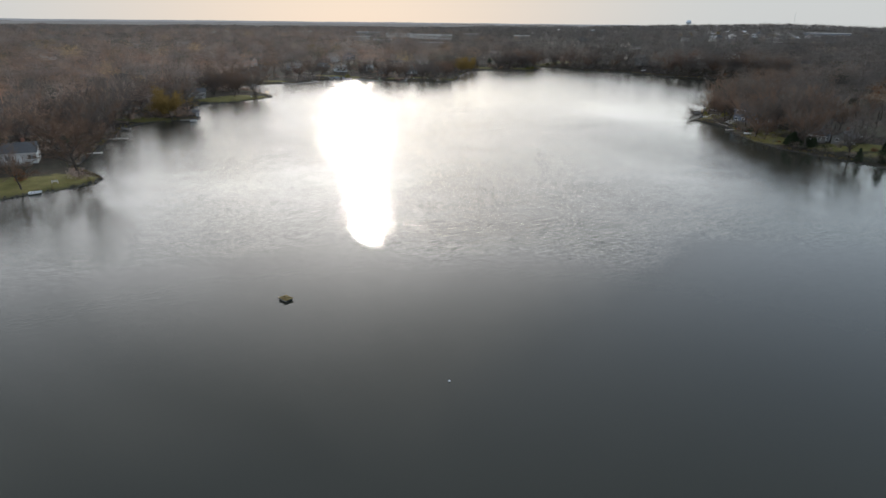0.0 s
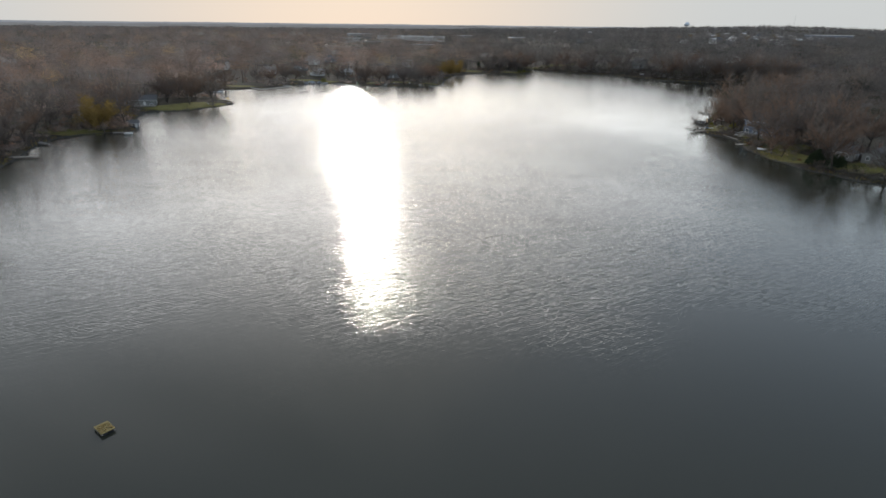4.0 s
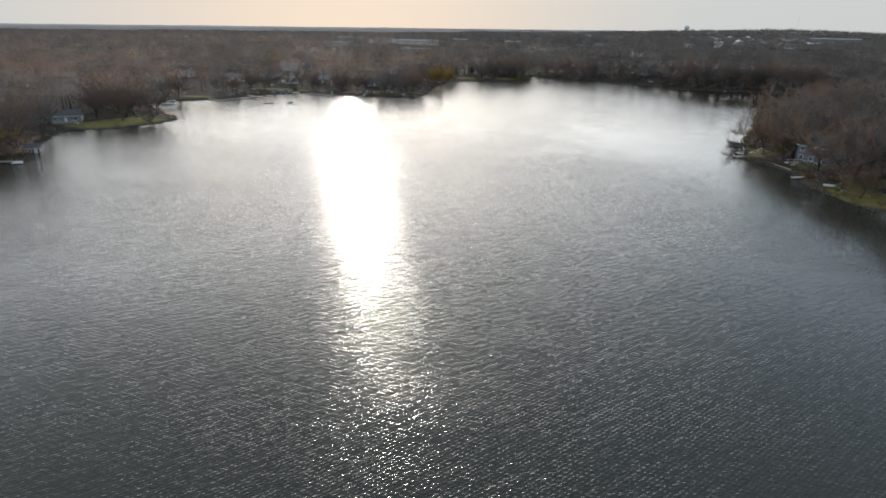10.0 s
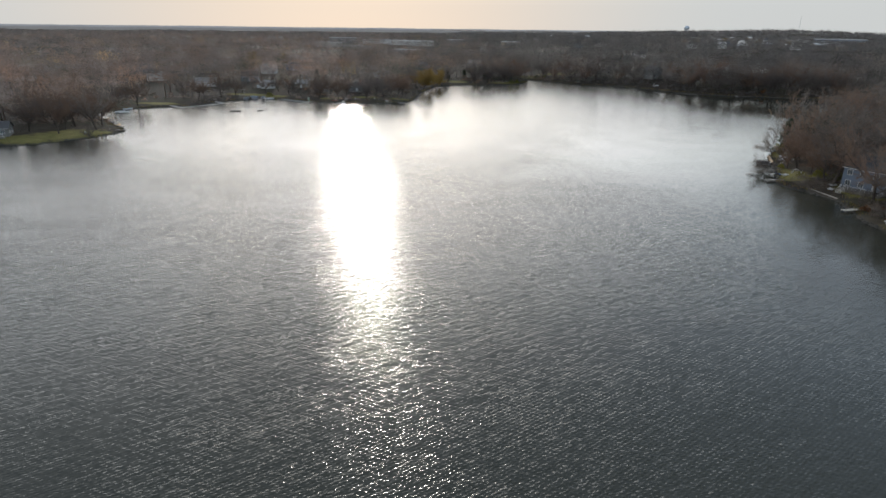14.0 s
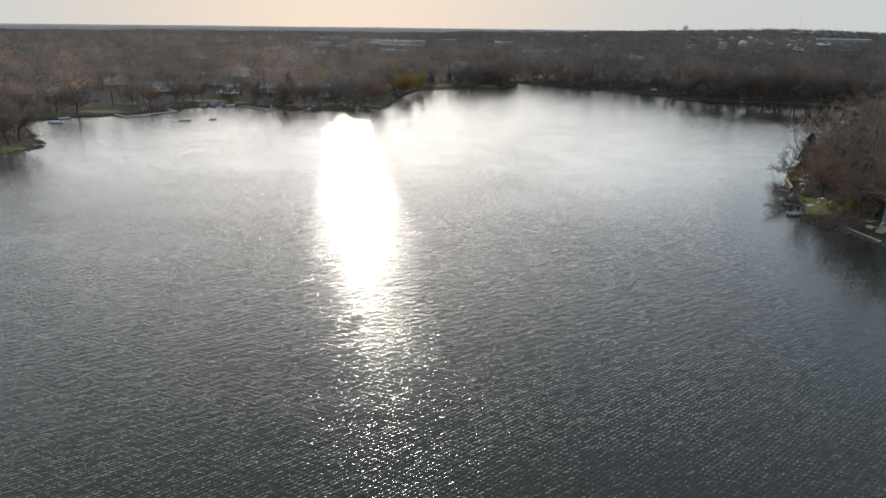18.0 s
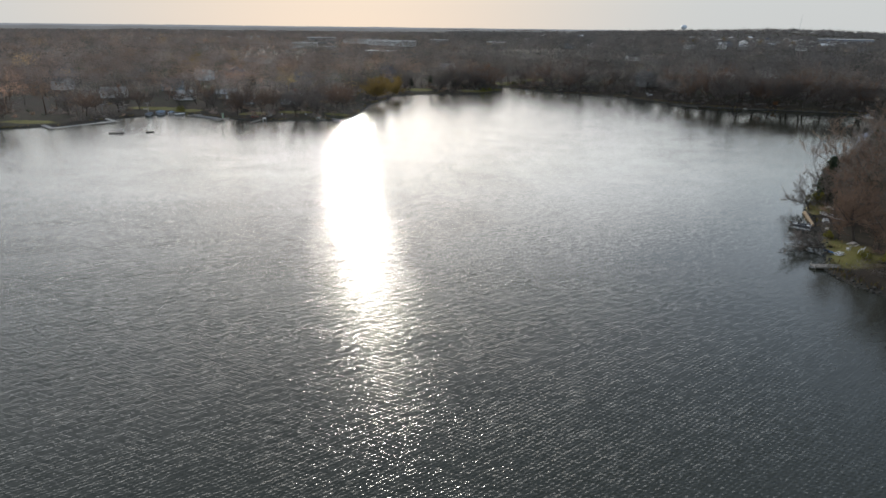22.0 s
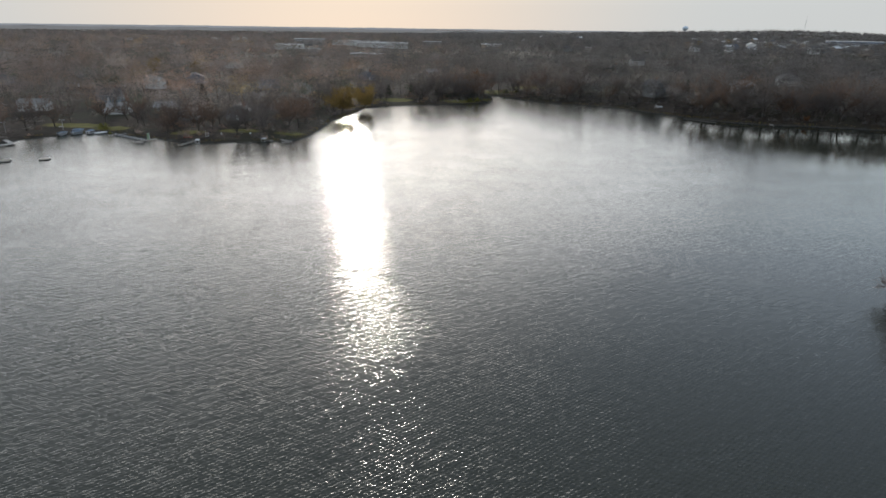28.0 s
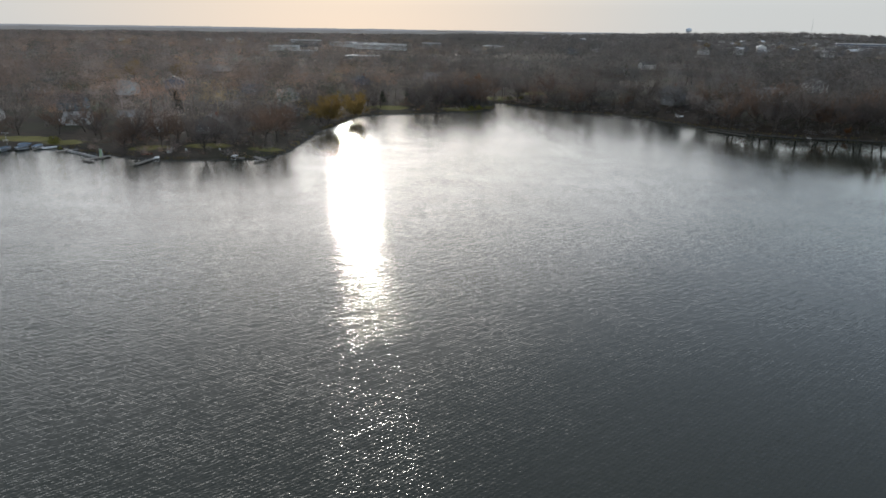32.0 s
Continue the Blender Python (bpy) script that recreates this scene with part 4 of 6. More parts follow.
LIME = tree_thing("leafy_shrub", grow_shrub(91, 2.4, 1.9, 700, 0.26), M_LEAF_LIME, "low shrub with lime-yellow leaves", "shrub")
RUST_SHRUB = tree_thing("dry_shrub", grow_shrub(92, 1.6, 1.5, 420, 0.24), M_LEAF_ORANGE, "dry orange-brown shrub on the bank", "shrub")
PLACED = set()


def plant(proto, x, y, scale=1.0, lean=0.0, toward=0.0, group="", label="", z=None):
    """A tree on the ground; the first of a kind is the prototype itself."""
    m = Matrix.Translation((x, y, ground_at(x, y) if z is None else z)) @ pose(0, 0, 0, 0, 0, toward) @ pose(0, 0, 0, 0, -lean, 0) @ pose(0, 0, 0, 0, 0, (x * 37 + y * 17) % 360)
    if proto.name in PLACED:
        ob = copy_thing(proto, m)
    else:
        PLACED.add(proto.name)
        ob, ob.matrix_basis = proto, m
    ob.scale = (scale, scale, scale)
    return tagged(ob, label, "", group)


# trees that stand out, one by one
for x, y, s, kind in [(-96.4, 163.6, 1.5, BARE[1]), (-117, 352, 1.1, BARE[3]), (-105, 350, 1.15, BARE[1]), (-107, 366, 1.25, BARE[4]), (-91.5, 346, 0.45, BARE[2]),
                      (136.4, 229.1, 0.86, RUSTY[0]), (137, 224.1, 0.80, RUSTY[1]), (146.4, 292.1, 0.75, RUSTY[0]), (155, 299.2, 0.8, RUSTY[1]), (149.4, 284.8, 0.85, RUSTY[0]),
                      (144.4, 271.8, 1.1, BARE[1]), (156.4, 287.8, 1.35, RUSTY[1]), (161.4, 303.8, 1.4, RUSTY[0]), (147.4, 246.8, 1.15, BARE[4]), (156.4, 229.8, 1.35, BARE[2]), (165.4, 222.8, 1.4, BARE[4]),
                      (-23.6, 468, 1.0, RUSTY[0]), (-14, 476, 0.95, RUSTY[1]), (-112, 374, 1.2, RUSTY[1])]:
    plant(kind, x, y, s)
for x, y, s in [(149, 291, 1.2), (158, 277, 1.4), (165, 258, 1.45), (151, 241, 1.3), (166, 246, 1.5), (168, 284, 1.5)]:
    plant(RUSTY[int(x) % 2] if y > 280 else BARE[int(x) % 6], x, y, s)
plant(BARE[0], -10, 491, 0.75)
plant(BARE[1], 2, 489, 0.7)
for k, (x, y) in enumerate([(222, 530), (229, 525), (236, 520), (243, 516), (251, 513), (259, 511), (267, 508), (275, 506), (283, 502), (291, 498), (299, 494), (306, 488)]):
    plant(BARE[k % 6], x, y, 1.2 + 0.09 * (k * 5 % 4), group="trees along the shore")
plant(BARE[4], -122, 161, 1.1)
plant(BARE[0], -131, 168, 1.3)
plant(OCHRE, -109.6, 268.8, 1.45)
plant(OCHRE, -116.1, 273.8, 0.95)
plant(OCHRE, 37, 529, 1.45)
plant(OCHRE, 46, 553, 1.35)
plant(OCHRE, -120, 708, 1.3)
plant(OCHRE, -86, 700, 1.2)
for x, y, s in [(600, 1130, 1.3), (545, 1240, 1.2), (690, 1190, 1.3), (800, 1160, 1.2), (820, 1120, 1.4), (640, 1330, 1.4), (760, 1330, 1.3), (500, 1180, 1.2)]:
    plant(OCHRE, x, y, s, label="far tree with ochre-yellow leaves among suburban houses")
plant(ORANGE, 246.3, 563.8, 0.75)
plant(ORANGE, 104, 622, 1.5)
plant(ORANGE, 112, 640, 1.6)
plant(ORANGE, 260.3, 508.8, 0.35)
plant(ORANGE, 263.3, 530.8, 0.8)
plant(ORANGE, 232, 292, 1.3)
plant(ORANGE, 262, 330, 1.4)
for x, y, s in [(154.2, 182.8, 0.8), (148.4, 185.8, 0.55), (213.6, 372, 1.3), (227.6, 372, 1.15), (262, 330, 1.2), (238, 318, 1.0), (237.3, 590.8, 0.9), (247.3, 596.8, 0.8), (269.3, 622.8, 0.9),
                (58, 610, 0.8), (72, 618, 0.8), (88, 612, 0.8), (-38, 560, 1.0), (-150, 300, 1.0)]:
    plant(SPRUCE, x, y, s)
plant(SPRUCE, 163.5, 322.0, 1.35)
plant(JUNIPER, 140.6, 211.3, 1.0)
plant(JUNIPER, 144.9, 207.3, 0.8)
for x, y, s in [(147.3, 278, 1.3), (150.4, 274.8, 1.0), (143.4, 280.8, 0.7), (159.9, 319.6, 1.25), (162.4, 314.8, 0.9), (145.4, 293.8, 0.6), (150.4, 267.8, 0.8), (-50, 478, 0.7), (-55, 484, 1.2), (106, 588, 1.1), (111, 592, 1.0), (134, 632, 1.2), (142, 636, 1.0), (-110.1, 264.8, 0.8)]:
    plant(LIME, x, y, s)
for x, y, s in [(-108.4, 156.6, 1.0), (-112.4, 162.6, 1.2), (138.4, 246.8, 0.9), (141.4, 243.8, 1.0), (137.4, 237.8, 0.7), (145.4, 300.8, 0.8), (162.4, 197.8, 0.9), (139.4, 217.8, 0.5)]:
    plant(RUST_SHRUB, x, y, s)
# one tree fallen out over the water, and one that leans
plant(BARE[5], 138.9, 286.6, 0.66, 84, -45, label="fallen bare tree lying out over the lake", z=0.9)
plant(BARE[3], 139.2, 285.0, 0.5, 87, -62, label="fallen bare tree lying out over the lake", z=0.7)
plant(BARE[2], 154.9, 315.3, 0.66, 24, 0, label="slender bare tree leaning out over the lake")

KEEP_CLEAR = [(-118.4, 179.6, 10), (-114, 166, 15), (-96.4, 159.6, 7), (-126, 344, 13), (-104, 342, 12), (156.4, 212.8, 10), (147.4, 261.8, 8), (141.4, 283.8, 8), (148.4, 304.8, 8), (-5, 502, 9), (-28, 504, 7), (0, 473, 6), (-14, 474, 5), (-5, 488, 9), (205, 550, 7), (262, 550, 7),
              (208.3, 563.8, 8), (261.3, 563.8, 9), (-62, 482, 12), (-100, 450, 12), (-58, 488, 10), (138.4, 225.8, 7), (153.4, 199.8, 9), (-68, 521, 4), (104, 588, 6), (66, 586, 8), (130, 634, 8)]


def shore_trees():
    """Trees of their own along the shores, no two nearer than a crown's half."""
    r = random.Random(9)
    taken = []
    px = np.array([r.uniform(-190, 330) for _ in range(7000)])
    py = np.array([r.uniform(120, 690) for _ in range(7000)])
    d = shore_distance(px, py)
    for x, y, s in zip(px, py, d):
        if not 3.5 < s < 26 or len(taken) >= 230:
            continue
        if any(math.hypot(x - a, y - b) < c for a, b, c in KEEP_CLEAR) or any(math.hypot(x - a, y - b) < 8.5 for a, b in taken):
            continue
        if x > 310 or (x < -60 and y > 560):
            continue
        west = x < 60 and y > 380
        if west and s < 8:
            continue
        taken.append((x, y))
        kind = r.choice(BARE + BARE + RUSTY)
        plant(kind, x, y, r.uniform(0.75, 1.15) if west else r.uniform(0.85, 1.45), group="trees along the shore")


shore_trees()

# ---------------------------------------------------------------- houses


def window_at(parent, cx, y, cz, w, h, out=1, axis="y"):
    """A framed window on a wall that faces along axis, proud of the wall, with its pane set back."""
    def bx(u, d, z, su, sd, sz):
        return (u, y + d * out, z, su, sd, sz) if axis == "y" else (y + d * out, u, z, sd, su, sz)
    t = 0.10
    fr = boxes(bx(cx, 0.03, cz + h / 2, w + t, 0.12, t), bx(cx, 0.03, cz - h / 2, w + t, 0.12, t), bx(cx - w / 2, 0.03, cz, t, 0.12, h - t), bx(cx + w / 2, 0.03, cz, t, 0.12, h - t),
               bx(cx, 0.02, cz, 0.05, 0.08, h - t))
    ob = part("window", fr, M_TRIM, parent, "white framed window")
    part("pane", boxes(bx(cx, 0.008, cz, w - t, 0.015, h - t)), M_GLASS, ob)
    return ob


def house(x, y, turn, w, d, h, roof_h, wall, roof, label, floors=1, gable="x", chimney=True, wing=None, porch=False, category="house", lift=0.0, windows=True):
    """A gabled house that fronts its own -y, with openings on the front and both ends."""
    ob = empty("house", on_ground(x, y, turn, lift), label, category)
    low = -2.2

    def block(cx, cy, w, d, h, roof_h, along):
        bm = bmesh.new()
        box(bm, cx, cy, (h + low) / 2, w, d, h - low)
        L, S = (w, d) if along == "x" else (d, w)
        ends = []
        for e in (-1, 1):
            pts = [(e * L / 2, -S / 2, h), (e * L / 2, S / 2, h), (e * L / 2, 0, h + roof_h)]
            vs = [bm.verts.new((cx + p[0], cy + p[1], p[2]) if along == "x" else (cx + p[1], cy + p[0], p[2])) for p in pts]
            ends.append(vs)
            bm.faces.new(vs)
        part("wall", bm, wall, ob)
        rb = bmesh.new()
        slope = math.atan2(roof_h, S / 2)
        run = math.hypot(roof_h, S / 2) + 0.5
        for e in (-1, 1):
            mid = Vector((0, e * (S / 2 + 0.42) / 2, h + roof_h - (S / 2 + 0.42) / 2 * math.tan(slope) + 0.12))
            rot = Matrix.Rotation(-e * slope, 4, "X")
            m = Matrix.Translation((cx, cy, 0)) @ (Matrix.Identity(4) if along == "x" else Matrix.Rotation(math.pi / 2, 4, "Z")) @ Matrix.Translation(mid) @ rot @ Matrix.Diagonal((L + 0.9, run, 0.18, 1))
            bmesh.ops.create_cube(rb, size=1, matrix=m)
        rf = part("roof", rb, roof, ob)
        for e in (-1, 1):
            part("gutter", boxes((cx, cy + e * (S / 2 + 0.5), h - 0.12, L + 0.9, 0.12, 0.14) if along == "x" else (cx + e * (S / 2 + 0.5), cy, h - 0.12, 0.12, L + 0.9, 0.14)), M_TRIM, ob)
        return rf

    rf = block(0, 0, w, d, h, roof_h, gable)
    if chimney:
        ch = part("chimney", boxes((w * 0.22, d * 0.1, h + roof_h * 0.75, 0.9, 0.7, roof_h + 1.2), (w * 0.22, d * 0.1, h + roof_h * 1.25 + 0.6, 1.1, 0.9, 0.15)), M_BRICK, rf)
    if wing:
        ww, wd_, wh, side = wing
        block(side * (w / 2 + ww / 2 - 0.05), -d * 0.12, ww, wd_, wh, roof_h * 0.8, "y")
        n = max(1, int(ww / 2.4))
        for i in range(n if windows else 0):
            window_at(ob, side * (w / 2 + ww / 2) + (i - (n - 1) / 2) * 2.2, -d * 0.12 - wd_ / 2, wh * 0.55, 1.4, 1.3, -1)
    if windows:
        per = h / floors
        n = max(2, int(w / 2.8))
        for f in range(floors):
            for i in range(n):
                u = (i - (n - 1) / 2) * (w / n)
                if f == 0 and i == n // 2:
                    dr = part("door", boxes((u, -d / 2 - 0.04, 1.05, 1.0, 0.08, 2.1), bevel=0.02), M_TRIM, ob, "white panelled door")
                    part("handle", boxes((u + 0.36, -d / 2 - 0.1, 1.0, 0.12, 0.05, 0.04)), M_ALU, dr)
                else:
                    window_at(ob, u, -d / 2, f * per + per * 0.55, 1.3, 1.35, -1)
            for e in (-1, 1):
                if wing and wing[3] == e:
                    continue
                for k in (-0.22, 0.22):
                    window_at(ob, d * k, e * w / 2, f * per + per * 0.55, 1.0, 1.25, e, "x")
    if porch:
        part("porch_deck", boxes((0, -d / 2 - 1.6, 0.25, w * 0.8, 3.1, 0.2), (0, -d / 2 - 1.6, -0.9, w * 0.78, 2.9, 2.1)), M_WOOD_GREY, ob)
        rail = [(0, -d / 2 - 3.05, 1.25, w * 0.8, 0.07, 0.08)] + [(-w * 0.4 + i * w * 0.8 / 10, -d / 2 - 3.05, 0.8, 0.07, 0.07, 0.95) for i in range(11)]
        part("railing", boxes(*rail), M_TRIM, ob)
    return ob


house(-123.5, 180, 24, 12, 8, 3.2, 2.4, M_SIDING_WHITE, M_SHINGLE, "white lakeside house with a glazed porch and dark grey roof", 1, "x", True, (6, 6, 3.0, -1), True)
house(-125, 344, 18, 11, 7, 2.9, 2.0, M_SIDING_GREY, M_SHINGLE, "low grey house with white trim behind a lawn", 1, "x", False, None, True)
house(-136, 341, 18, 8, 6, 2.8, 1.5, M_SIDING_TEAL, M_SHINGLE_BLUE, "low teal cottage joined to a grey house", 1, "x", False)
house(154.5, 217.5, 36, 5.5, 6.5, 2.6, 2.0, M_SIDING_GREY, M_SHINGLE, "pale grey gabled cottage above a sloping lawn", 1, "y", True)
house(161.5, 212, 36, 9, 6.5, 2.6, 1.9, M_SIDING_GREY, M_SHINGLE, "long grey cottage with many white windows above a lawn", 1, "x", True)
house(153.4, 263.7, -62, 13, 10, 5.6, 3.0, M_SIDING_BLUE, M_SHINGLE, "two-storey blue-grey lake house with white windows", 2, "x", True, None, True)
house(-5, 504, 2, 10, 8, 4.2, 2.0, M_SIDING_GREY, M_SHINGLE, "grey house with white trim above the docks", 1, "y", True, None, True)
house(-27.5, 505, 8, 8, 7, 2.8, 1.9, M_SIDING_GREY, M_SHINGLE_PALE, "low cottage with a pale grey roof among bare trees", 1, "x", False)
house(-43, 524, 5, 11, 7, 2.8, 2.0, M_SIDING_TAN, M_SHINGLE_PALE, "long tan cottage with a pale roof among trees", 1, "x", False)
house(-84, 556, 5, 11, 8, 3.4, 3.2, M_SIDING_TEAL, M_SHINGLE, "grey-green house with a steep dark roof", 1, "x", True)
house(-64, 520, 10, 9, 7, 2.8, 2.0, M_SIDING_WHITE, M_SHINGLE_PALE, "white bungalow with a pale roof behind the beach", 1, "x", False)
house(213, 580, 30, 9, 9, 6.0, 3.0, M_SIDING_GREY, M_SHINGLE, "tall grey house with white-framed windows in the woods", 2, "y", True, None, True)
house(267, 584, 34, 14, 9, 5.6, 2.2, M_SIDING_GREY, M_SHINGLE_PALE, "wide grey house with a pale roof and deck in the woods", 2, "x", True, None, True)
house(-105.5, 285, 20, 4.0, 3.5, 2.2, 0.9, M_HULL_DARK, M_SHINGLE, "small dark boathouse at the water's edge", 1, "x", False, category="boathouse")
house(290.5, 476, 60, 5, 4, 2.4, 1.2, M_SIDING_WHITE, M_SHINGLE, "small white boathouse at the water's edge", 1, "x", False, category="boathouse")

FAR_HOUSES = [(-181, 842, 14), (-72, 652, 6), (-94, 778, 10), (-88, 809, 10), (-40, 766, 9), (6, 604, 6), (-20, 635, 6), (14, 551, 4), (-83, 612, 6), (243, 745, 8), (280, 795, 9),
              (225, 383, 5), (253, 402, 6), (221, 372, 5), (208, 333, 5), (-338, 578, 8), (-272, 688, 10), (-431, 722, 9), (-104, 524, 5), (-131, 620, 6), (-150, 560, 6), (40, 690, 7), (90, 720, 7),
              (330, 640, 7), (360, 560, 6), (328, 1113, 10), (289, 1085, 10), (192, 297, 5), (250, 262, 6), (-215, 470, 6), (-240, 560, 6), (-190, 640, 6), (-300, 830, 10)]
ROOFS = [M_SHINGLE, M_SHINGLE_PALE, M_SHINGLE_BLUE, M_SHINGLE, M_SHINGLE_PALE]
WALLS = [(M_SIDING_WHITE, "white"), (M_SIDING_GREY, "grey"), (M_SIDING_TAN, "tan"), (M_SIDING_BLUE, "blue-grey"), (M_SIDING_WHITE, "white")]
for i, (x, y, up) in enumerate(FAR_HOUSES):
    wall, word = WALLS[(i * 3) % 5]
    house(x, y, (i * 53) % 70 - 35, 10 + i % 4, 8, 3.0 + (i % 3), 2.2 + (i % 2) * 0.6, wall, ROOFS[(i * 2) % 5], f"{word} gabled house standing among bare trees", 1 + (i % 3 == 2), "xy"[i % 2], i % 3 == 0)


def suburb():
    """Rows of houses far behind the woods, each a house of its own."""
    r = random.Random(5)
    rows = SUBURB + [(-520 + 34 * i, 1500 + 14 * (i % 4)) for i in range(9)] + [(300 + 40 * i, 1650 + 20 * (i % 3)) for i in range(8)]
    for i, (x, y) in enumerate(rows):
        wall, word = WALLS[r.randrange(5)]
        # pale and membrane roofs put the glints of sunlit roofs into the colour
        house(x + r.uniform(-6, 6), y + r.uniform(-8, 8), r.uniform(-30, 30), r.uniform(10, 14), 9, r.choice((3.2, 5.0, 5.4)), 2.6, wall, (M_SHINGLE_PALE, M_MEMBRANE, M_SHINGLE, M_SHINGLE_PALE)[r.randrange(4)],
              f"far {word} suburban house beyond the woods", 2, r.choice("xy"), False, windows=False, lift=3.0)


suburb()


def flat_building(x, y, turn, w, d, h, mat, label, lift=0.0):
    """A long flat-roofed building with a parapet, a band of windows and roof units."""
    ob = empty("commercial_building", on_ground(x, y, turn, lift), label, "building", "low commercial buildings")
    part("wall", boxes((0, 0, h / 2 - 3, w, d, h + 6)), mat, ob)
    part("parapet", boxes((0, -d / 2, h + 0.4, w + 0.6, 0.5, 0.9), (0, d / 2, h + 0.4, w + 0.6, 0.5, 0.9), (-w / 2, 0, h + 0.4, 0.5, d - 0.6, 0.9), (w / 2, 0, h + 0.4, 0.5, d - 0.6, 0.9)), M_TRIM, ob)
    part("roof", boxes((0, 0, h + 0.1, w - 0.6, d - 0.6, 0.2)), M_MEMBRANE, ob, "pale membrane roof")
    n = int(w / 7)
    for i in range(n):
        u = (i - (n - 1) / 2) * 7
        fr = part("window", boxes((u, -d / 2 - 0.06, h * 0.6, 5.2, 0.12, 1.8)), M_TRIM, ob)
        part("pane", boxes((u, -d / 2 - 0.14, h * 0.6, 4.8, 0.05, 1.5)), M_GLASS, fr)
    for i in range(max(1, n // 3)):
        part("roof_unit", boxes(((i - n / 6) * 15, 2, h + 0.9, 2.6, 2.2, 1.4), bevel=0.1), M_ALU, ob)


flat_building(-114, 1218, 6, 44, 24, 4.5, M_SIDING_WHITE, "long white low commercial building with flat roof", 3)
flat_building(-60, 1072, 6, 30, 16, 4.5, M_SIDING_TAN, "tan low commercial building with flat pale roof", 3)
flat_building(-28, 1425, -8, 82, 34, 5, M_SIDING_WHITE, "very long white warehouse with flat roof", 3)
flat_building(28, 1262, -6, 80, 30, 5, M_SIDING_WHITE, "long white warehouse beyond the woods", 3)
flat_building(22, 962, -20, 34, 18, 6, M_SIDING_GREY, "grey low commercial building with flat roof", 3)
flat_building(-108, 1388, 4, 52, 24, 7, M_SIDING_GREY, "grey office block with window bands", 3)
flat_building(195, 1175, 12, 26, 18, 5, M_SIDING_TAN, "tan hall with a pale roof among trees", 3)
flat_building(940, 1420, -32, 95, 40, 9, M_SIDING_BLUE, "long blue-grey warehouse on the hill", 4)
flat_building(110, 1300, 4, 30, 14, 7, M_SIDING_GREY, "grey low commercial building with flat roof", 3)


# ---------------------------------------------------------------- water tower and mast


def water_tower(x, y):
    ob = empty("water_tower", on_ground(x, y), "pale blue-grey spheroid water tower on a slender stem", "water tower")
    top = 47.0 - ground_at(x, y)

    def ring(r, z, n=28):
        return [(r * math.cos(6.2832 * i / n), r * math.sin(6.2832 * i / n), z) for i in range(n)]
    part("stem", lofted([ring(6.5, -1), ring(4.2, 3), ring(2.6, 8), ring(2.3, top - 12), ring(4.5, top - 8)]), M_TANK, ob)
    tank = [ring(10.6 * math.sin(a) + 0.05, top - 8.2 * math.cos(a)) for a in [0.45 + i * (math.pi - 0.5) / 12 for i in range(13)]]
    tk = part("tank", lofted(tank), M_TANK, ob)
    part("vent", boxes((0, 0, top + 8.6, 1.2, 1.2, 1.0)), M_ALU, tk)


def mast(x, y, height):
    ob = empty("radio_mast", on_ground(x, y), "slim steel lattice radio mast on the far hill", "mast")
    legs = [(1.3 * math.cos(a), 1.3 * math.sin(a)) for a in (0, 2.094, 4.189)]
    for lx, ly in legs:
        part("leg", rods(((lx, ly, 0), (lx * 0.5, ly * 0.5, height), 0.16, 0.10)), M_ALU, ob)
    br = []
    for k in range(int(height / 4)):
        z0, z1 = k * 4, k * 4 + 4
        s0, s1 = 1 - 0.5 * z0 / height, 1 - 0.5 * z1 / height
        for i in range(3):
            a, b = legs[i], legs[(i + 1) % 3]
            br.append(((a[0] * s0, a[1] * s0, z0), (b[0] * s1, b[1] * s1, z1), 0.06))
    part("bracing", rods(*br, sides=3), M_ALU, ob)
    part("antenna", rods(((0, 0, height - 1), (0, 0, height + 6), 0.12)), M_ALU, ob)


water_tower(1103, 2560)
mast(1212, 2009, 46)

# ---------------------------------------------------------------- docks and rafts


def dock(x0, y0, x1, y1, width=1.6, deck=M_WOOD_GREY, label="weathered grey wooden dock standing in the lake", ell=0.0, group="wooden docks"):
    """A dock on posts from the shore end to the far end; ell: the length of a cross piece at its end."""
    L = math.hypot(x1 - x0, y1 - y0)
    ob = empty("dock", pose(x0, y0, 0, 0, 0, math.degrees(math.atan2(y1 - y0, x1 - x0))), label, "dock", group)

    def run(cx0, cx1, cy, w, along):
        n = max(2, int(abs(cx1 - cx0) / 0.32))
        rows = []
        for i in range(n):
            u = cx0 + (i + 0.5) * (cx1 - cx0) / n
            rows.append((u, cy, 0.52 + 0.01 * (i % 3), 0.27, w, 0.06) if along == "x" else (cy, u, 0.53 + 0.01 * (i % 3), w, 0.27, 0.06))
        part("deck", boxes(*rows), deck, ob)
        for e in (-1, 1):
            mid = (cx0 + cx1) / 2
            row = (mid, cy + e * (w / 2 - 0.08), 0.41, abs(cx1 - cx0), 0.09, 0.16) if along == "x" else (cy + e * (w / 2 - 0.08), mid, 0.41, 0.09, abs(cx1 - cx0), 0.16)
            part("stringer", boxes(row), M_WOOD_GREY, ob)
        for k in range(max(2, int(abs(cx1 - cx0) / 2.6) + 1)):
            u = cx0 + 0.3 + k * (abs(cx1 - cx0) - 0.6) / max(1, int(abs(cx1 - cx0) / 2.6)) * (1 if cx1 > cx0 else -1)
            for e in (-1, 1):
                p = (u, cy + e * w / 2) if along == "x" else (cy + e * w / 2, u)
                part("post", rods(((p[0], p[1], -1.6), (p[0], p[1], 0.95 + 0.1 * (k % 2)), 0.07), sides=7), M_WOOD_GREY, ob)
    run(0, L, 0, width, "x")
    if ell:
        run(min(0.82, ell) if ell > 0 else -0.82, ell, L - width / 2, width, "y")
    return ob


